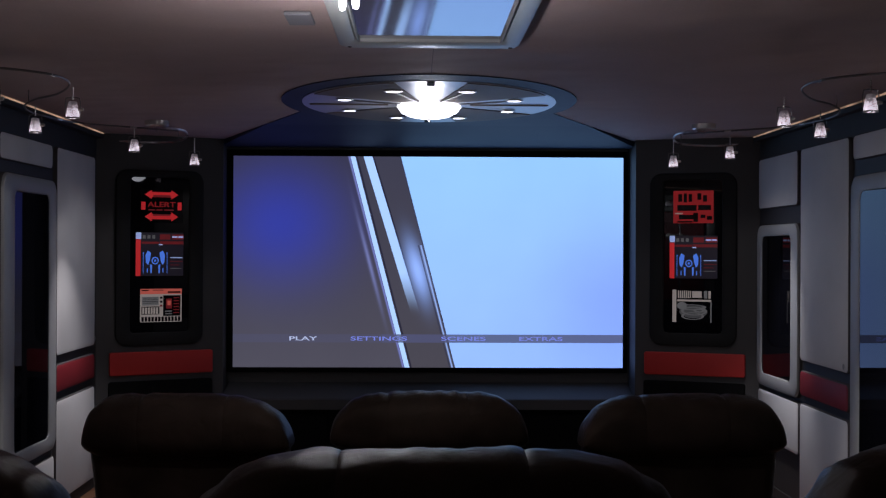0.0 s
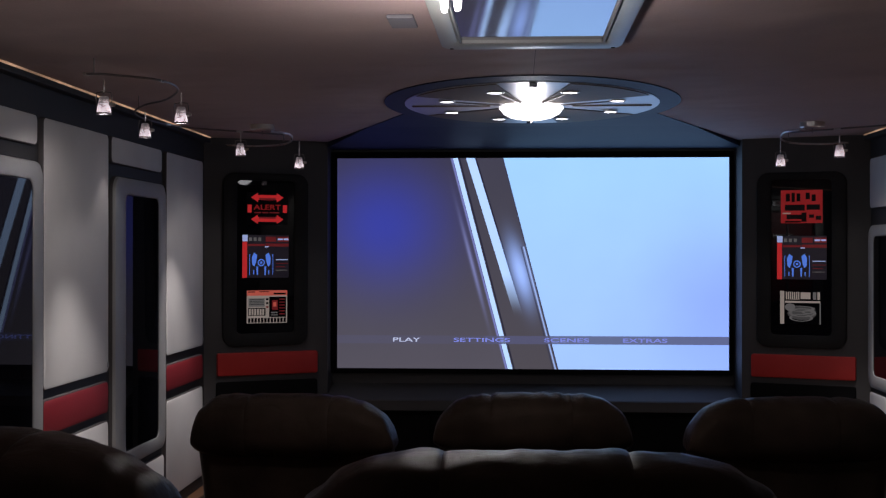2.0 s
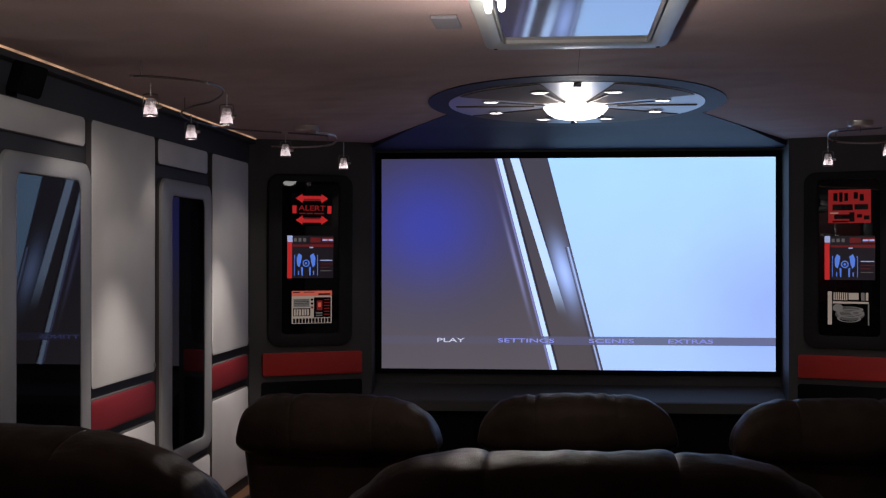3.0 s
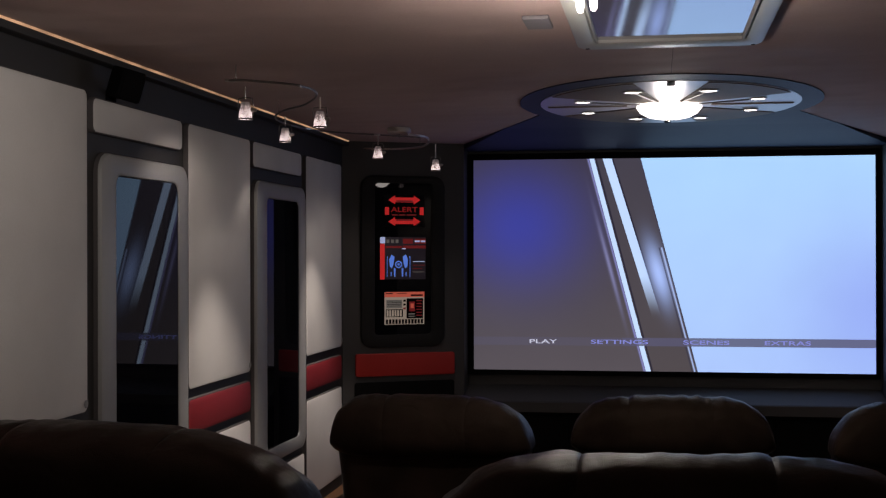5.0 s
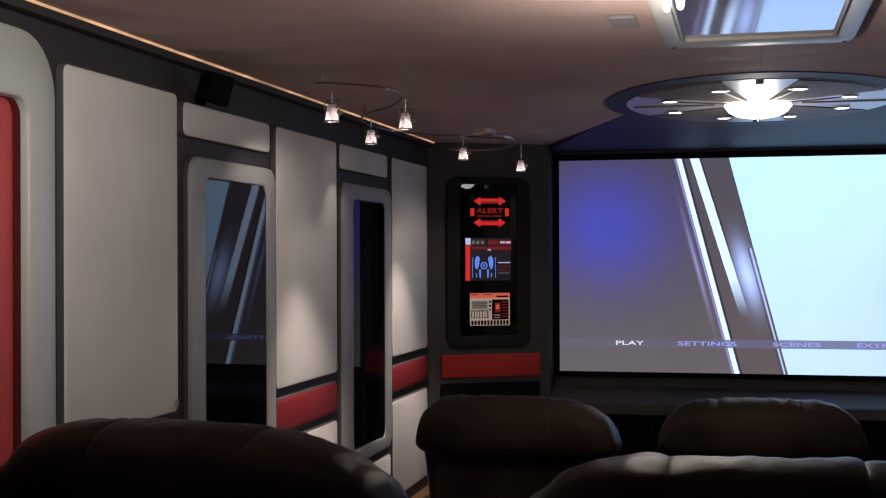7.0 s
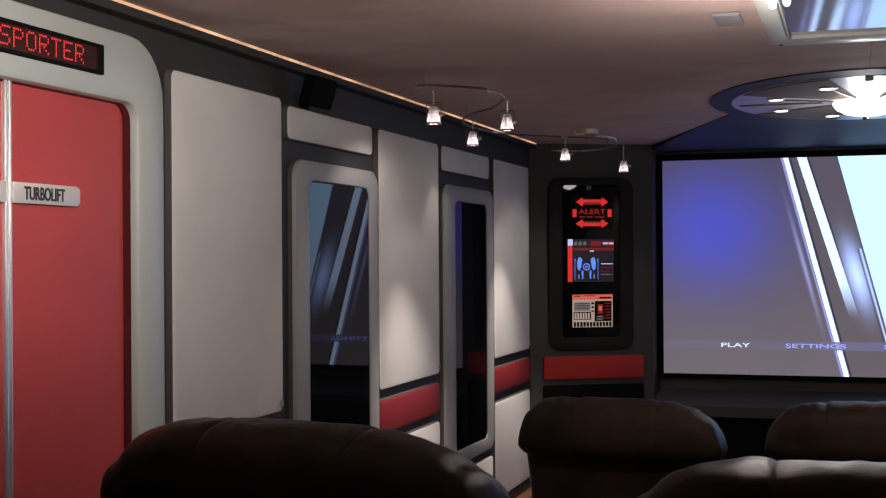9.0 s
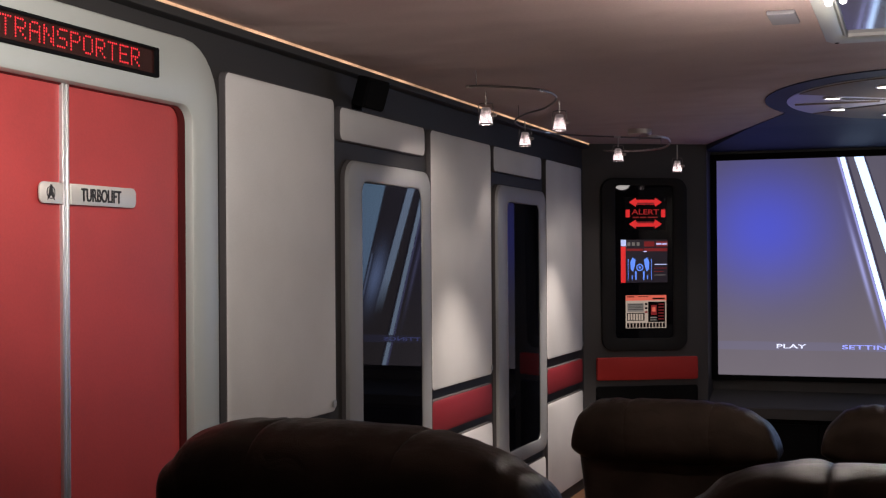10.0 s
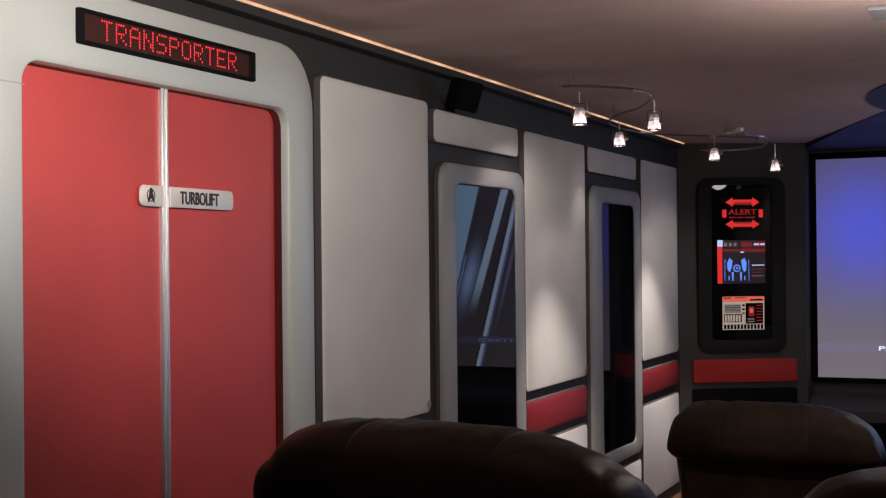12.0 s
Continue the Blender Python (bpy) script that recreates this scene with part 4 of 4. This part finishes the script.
for x, y in ((-0.218, 3.815), (-0.178, 3.79)):
    part("arm", tube([(-0.275, 3.62, CEIL - 0.06), (x, y, CEIL - 0.052)], 0.006), M_NICKEL, pair)
    part("bulb", lathe([(0.004, 0.030), (0.010, 0.02), (0.012, -0.005), (0.008, -0.022), (0.001, -0.026)], 16), M_BULB, pair, "bright clear bulb", m=pose(x, y, CEIL - 0.062), smooth=60)
lamp("spot_pair_lamp", "POINT", (-0.2, 3.78, CEIL - 0.40), 22, WARM, size=0.04)

# unseen hanging lamps added over the rear aisle to light door and right wall
for x, y, z, w in ((-0.75, 1.50, 2.24, 190), (1.45, 1.55, 2.24, 38)):
    d = base("added_pendant", pose(x, y, CEIL), label="short unseen pendant lamp added above the rear aisle", category="ceiling light", group="rear lamps")
    part("canopy", lathe([(0.055, 0.0), (0.055, -0.018), (0.045, -0.026), (0.004, -0.028)], 24), M_NICKEL, d, smooth=40)
    part("stem", tube([(0, 0, -0.02), (0, 0, z - CEIL + 0.075)], 0.006), M_NICKEL, d)
    part("bulb", lathe([(0.010, 0.075), (0.016, 0.06), (0.030, 0.03), (0.034, 0.0), (0.024, -0.026), (0.002, -0.036)], 18), M_BULB, d, "lit bulb", m=pose(0, 0, z - CEIL), smooth=60)
    lamp("added_pendant_light", "SPOT", (x, y, z - 0.05), w, WHITE, (-2.12, 2.88, 2.30) if x < 0 else (2.3, 4.2, 1.9), 0.06, 76, 1.0)


# ---- recliners ----
def pillow(x0, x1, hw, zc, c, b, yc, seam_in, seam_out, seed, power=(5.5, 5.5), nx=60, ns=40, ripple=0.0, folds=0.0022):
    """A stuffed bolster lying along x; its section shrinks towards the ends of the whole width hw and pinches at seams."""
    bm = bmesh.new()
    rings = []
    for i in range(nx + 1):
        u = i / nx
        u = 0.5 - 0.5 * math.cos(math.pi * u)
        x = x0 + (x1 - x0) * u
        e = min(abs(x) / hw, 0.9995)
        shrink = (1 - e ** (power[0] if x < 0 else power[1])) ** 0.5
        pinch = 1.0
        if seam_in is not None:
            pinch -= 0.034 * math.exp(-abs(x - seam_in) / 0.012)
        if seam_out is not None:
            pinch -= 0.034 * math.exp(-abs(x - seam_out) / 0.012)
        ring = []
        for k in range(ns):
            a = 2 * math.pi * k / ns
            ca, sa = math.cos(a), math.sin(a)
            py = math.copysign(abs(ca) ** 0.8, ca) * b
            pz = math.copysign(abs(sa) ** 0.8, sa) * c
            q = shrink * pinch
            wob = noise.noise(Vector((x * 9 + seed, ca * 1.7, sa * 1.7))) * 0.0035 + noise.noise(Vector((x * 24 + seed, ca * 5, sa * 5))) * 0.002
            fold = max(0.0, (e - 0.72) / 0.28) * folds * math.sin(x * 80 + seed + 2.5 * sa)
            wob += fold
            s2 = max(q + wob / max(c, 0.05), 0.02)
            ring.append((x, yc + py * (0.45 + 0.55 * s2) * (1 if q > 0.1 else q / 0.1), zc - 0.55 * c * (1 - min(s2, 1.0)) + pz * s2 + ripple * math.sin(x * 95 + 2.2 * math.sin(x * 17 + seed)) * max(0.0, sa) ** 2 * (0.5 + noise.noise(Vector((x * 6, seed, 1.3))))))
        rings.append(ring)
    loops(bm, rings)
    return bm


def recliner(seed, power, ripple, lift, front):
    """A leather theatre recliner facing +y, its origin on the floor under the top of the back."""
    c = base("recliner", label="dark brown leather theatre recliner seen from behind", category="recliner", group="theatre recliners")
    top = (1.090 if front else 1.092) + lift
    hw = 0.379 if front else 0.415
    # headrest in three stitched cushions
    for x0, x1, si, so in ((-hw * 0.9995, -0.160, -0.160, None), (-0.160, 0.148, -0.160, 0.148), (0.148, hw * 0.9995, 0.148, None)):
        part("headrest_cushion", pillow(x0, x1, hw, top - 0.118, 0.118, 0.125, 0.02, si, so, seed + x0, power, ripple=ripple, folds=0.0022 if front else 0.007), M_LEATHER, c, smooth=70)
    # back shell, tapering to the seat
    bm = bmesh.new()
    rings = []
    for i in range(15):
        u = i / 14
        z = 0.16 + (top - (0.155 if front else 0.16) - 0.16) * u
        w = (0.340 if front else 0.345) + (0.020 if front else 0.030) * u
        yc = 0.20 - 0.155 * u
        pts = outline(-w, w, -0.100 if front else -0.09, 0.11, (0.06, 0.06, 0.05, 0.05), 5)
        rings.append([(x + 0.006 * noise.noise(Vector((x * 5 + seed, y * 6, z * 5))), y + yc + 0.010 * noise.noise(Vector((x * 6 + seed, z * 6, 3.1))), z) for x, y in pts])
    # rounded shoulder over the last ring
    last = rings[-1]
    for a in (25, 50, 72):
        k1, k2 = 1 - 0.10 * (1 - math.cos(radians(a))), 1 - 0.75 * (1 - math.cos(radians(a)))
        rings.append([(x * k1, 0.01 + (y - 0.01) * k2, z + 0.05 * math.sin(radians(a))) for x, y, z in last])
    loops(bm, rings)
    part("backrest", bm, M_LEATHER, c, smooth=60)
    part("lumbar_cushion", pillow(-0.33, 0.33, 0.335, 0.66, 0.20, 0.10, 0.20, None, None, seed + 4), M_LEATHER, c, smooth=70)
    part("seat_cushion", box(-0.29, 0.29, 0.22, 0.82, 0.28, 0.48, 0.06, 4), M_LEATHER, c, smooth=60)
    part("footrest", box(-0.28, 0.28, 0.80, 0.90, 0.10, 0.46, 0.04, 3), M_LEATHER, c, smooth=60)
    for s in (-1, 1):
        arm = part("armrest", box(s * 0.37 - 0.075, s * 0.37 + 0.075, 0.12, 0.88, 0.06, 0.60, 0.05, 4), M_LEATHER, c, smooth=60)
        part("arm_pad", box(s * 0.37 - 0.085, s * 0.37 + 0.085, 0.14, 0.86, 0.58, 0.66, 0.035, 4), M_LEATHER, arm, smooth=60)
    part("base", box(-0.36, 0.36, 0.12, 0.80, 0.0, 0.16, 0.01), M_INK, c, "black base plinth")
    return c


REAR = [(0.035, 2.13, 0.0), (-0.985, 2.19, -9.0), (1.09, 2.27, 10.0)]
FRONT = [(-0.826, 4.74, -4.0), (0.055, 4.98, 0.0), (0.985, 4.76, 4.0)]
# how square each headrest is at its two ends
POWERS = [(5.0, 5.0), (5.0, 3.1), (4.6, 5.0)] + [(7.5, 3.6), (4.4, 4.4), (4.2, 5.6)]
for k, (x, y, turn) in enumerate(REAR + FRONT):
    r = recliner(k * 7.3, POWERS[k], 0.003 if k == 4 else 0.0012, (0.0, 0.024, 0.0, 0.0, -0.016, 0.0)[k], k >= 3)
    r.matrix_world = pose(x, y, RISER if k < 3 else 0.0, 0, 0, turn)
    if k < 3:
        tagged(r, label="dark brown leather recliner of the rear row on the riser")

# ---- floor boards in front of the riser ----
plank_box = box(-0.058, 0.058, Y_RISER + 0.005, Y_SCREEN - 0.01, -0.0055, 0.0, 0.0015, 1)
first = part("plank", plank_box, M_PLANK, floor)
first.matrix_local = pose(XL + 0.06, 0, 0)
for k in range(1, 38):
    ob = new("plank", first.data)
    ob.parent = floor
    ob.matrix_local = pose(XL + 0.06 + 0.1195 * k, 0, 0)
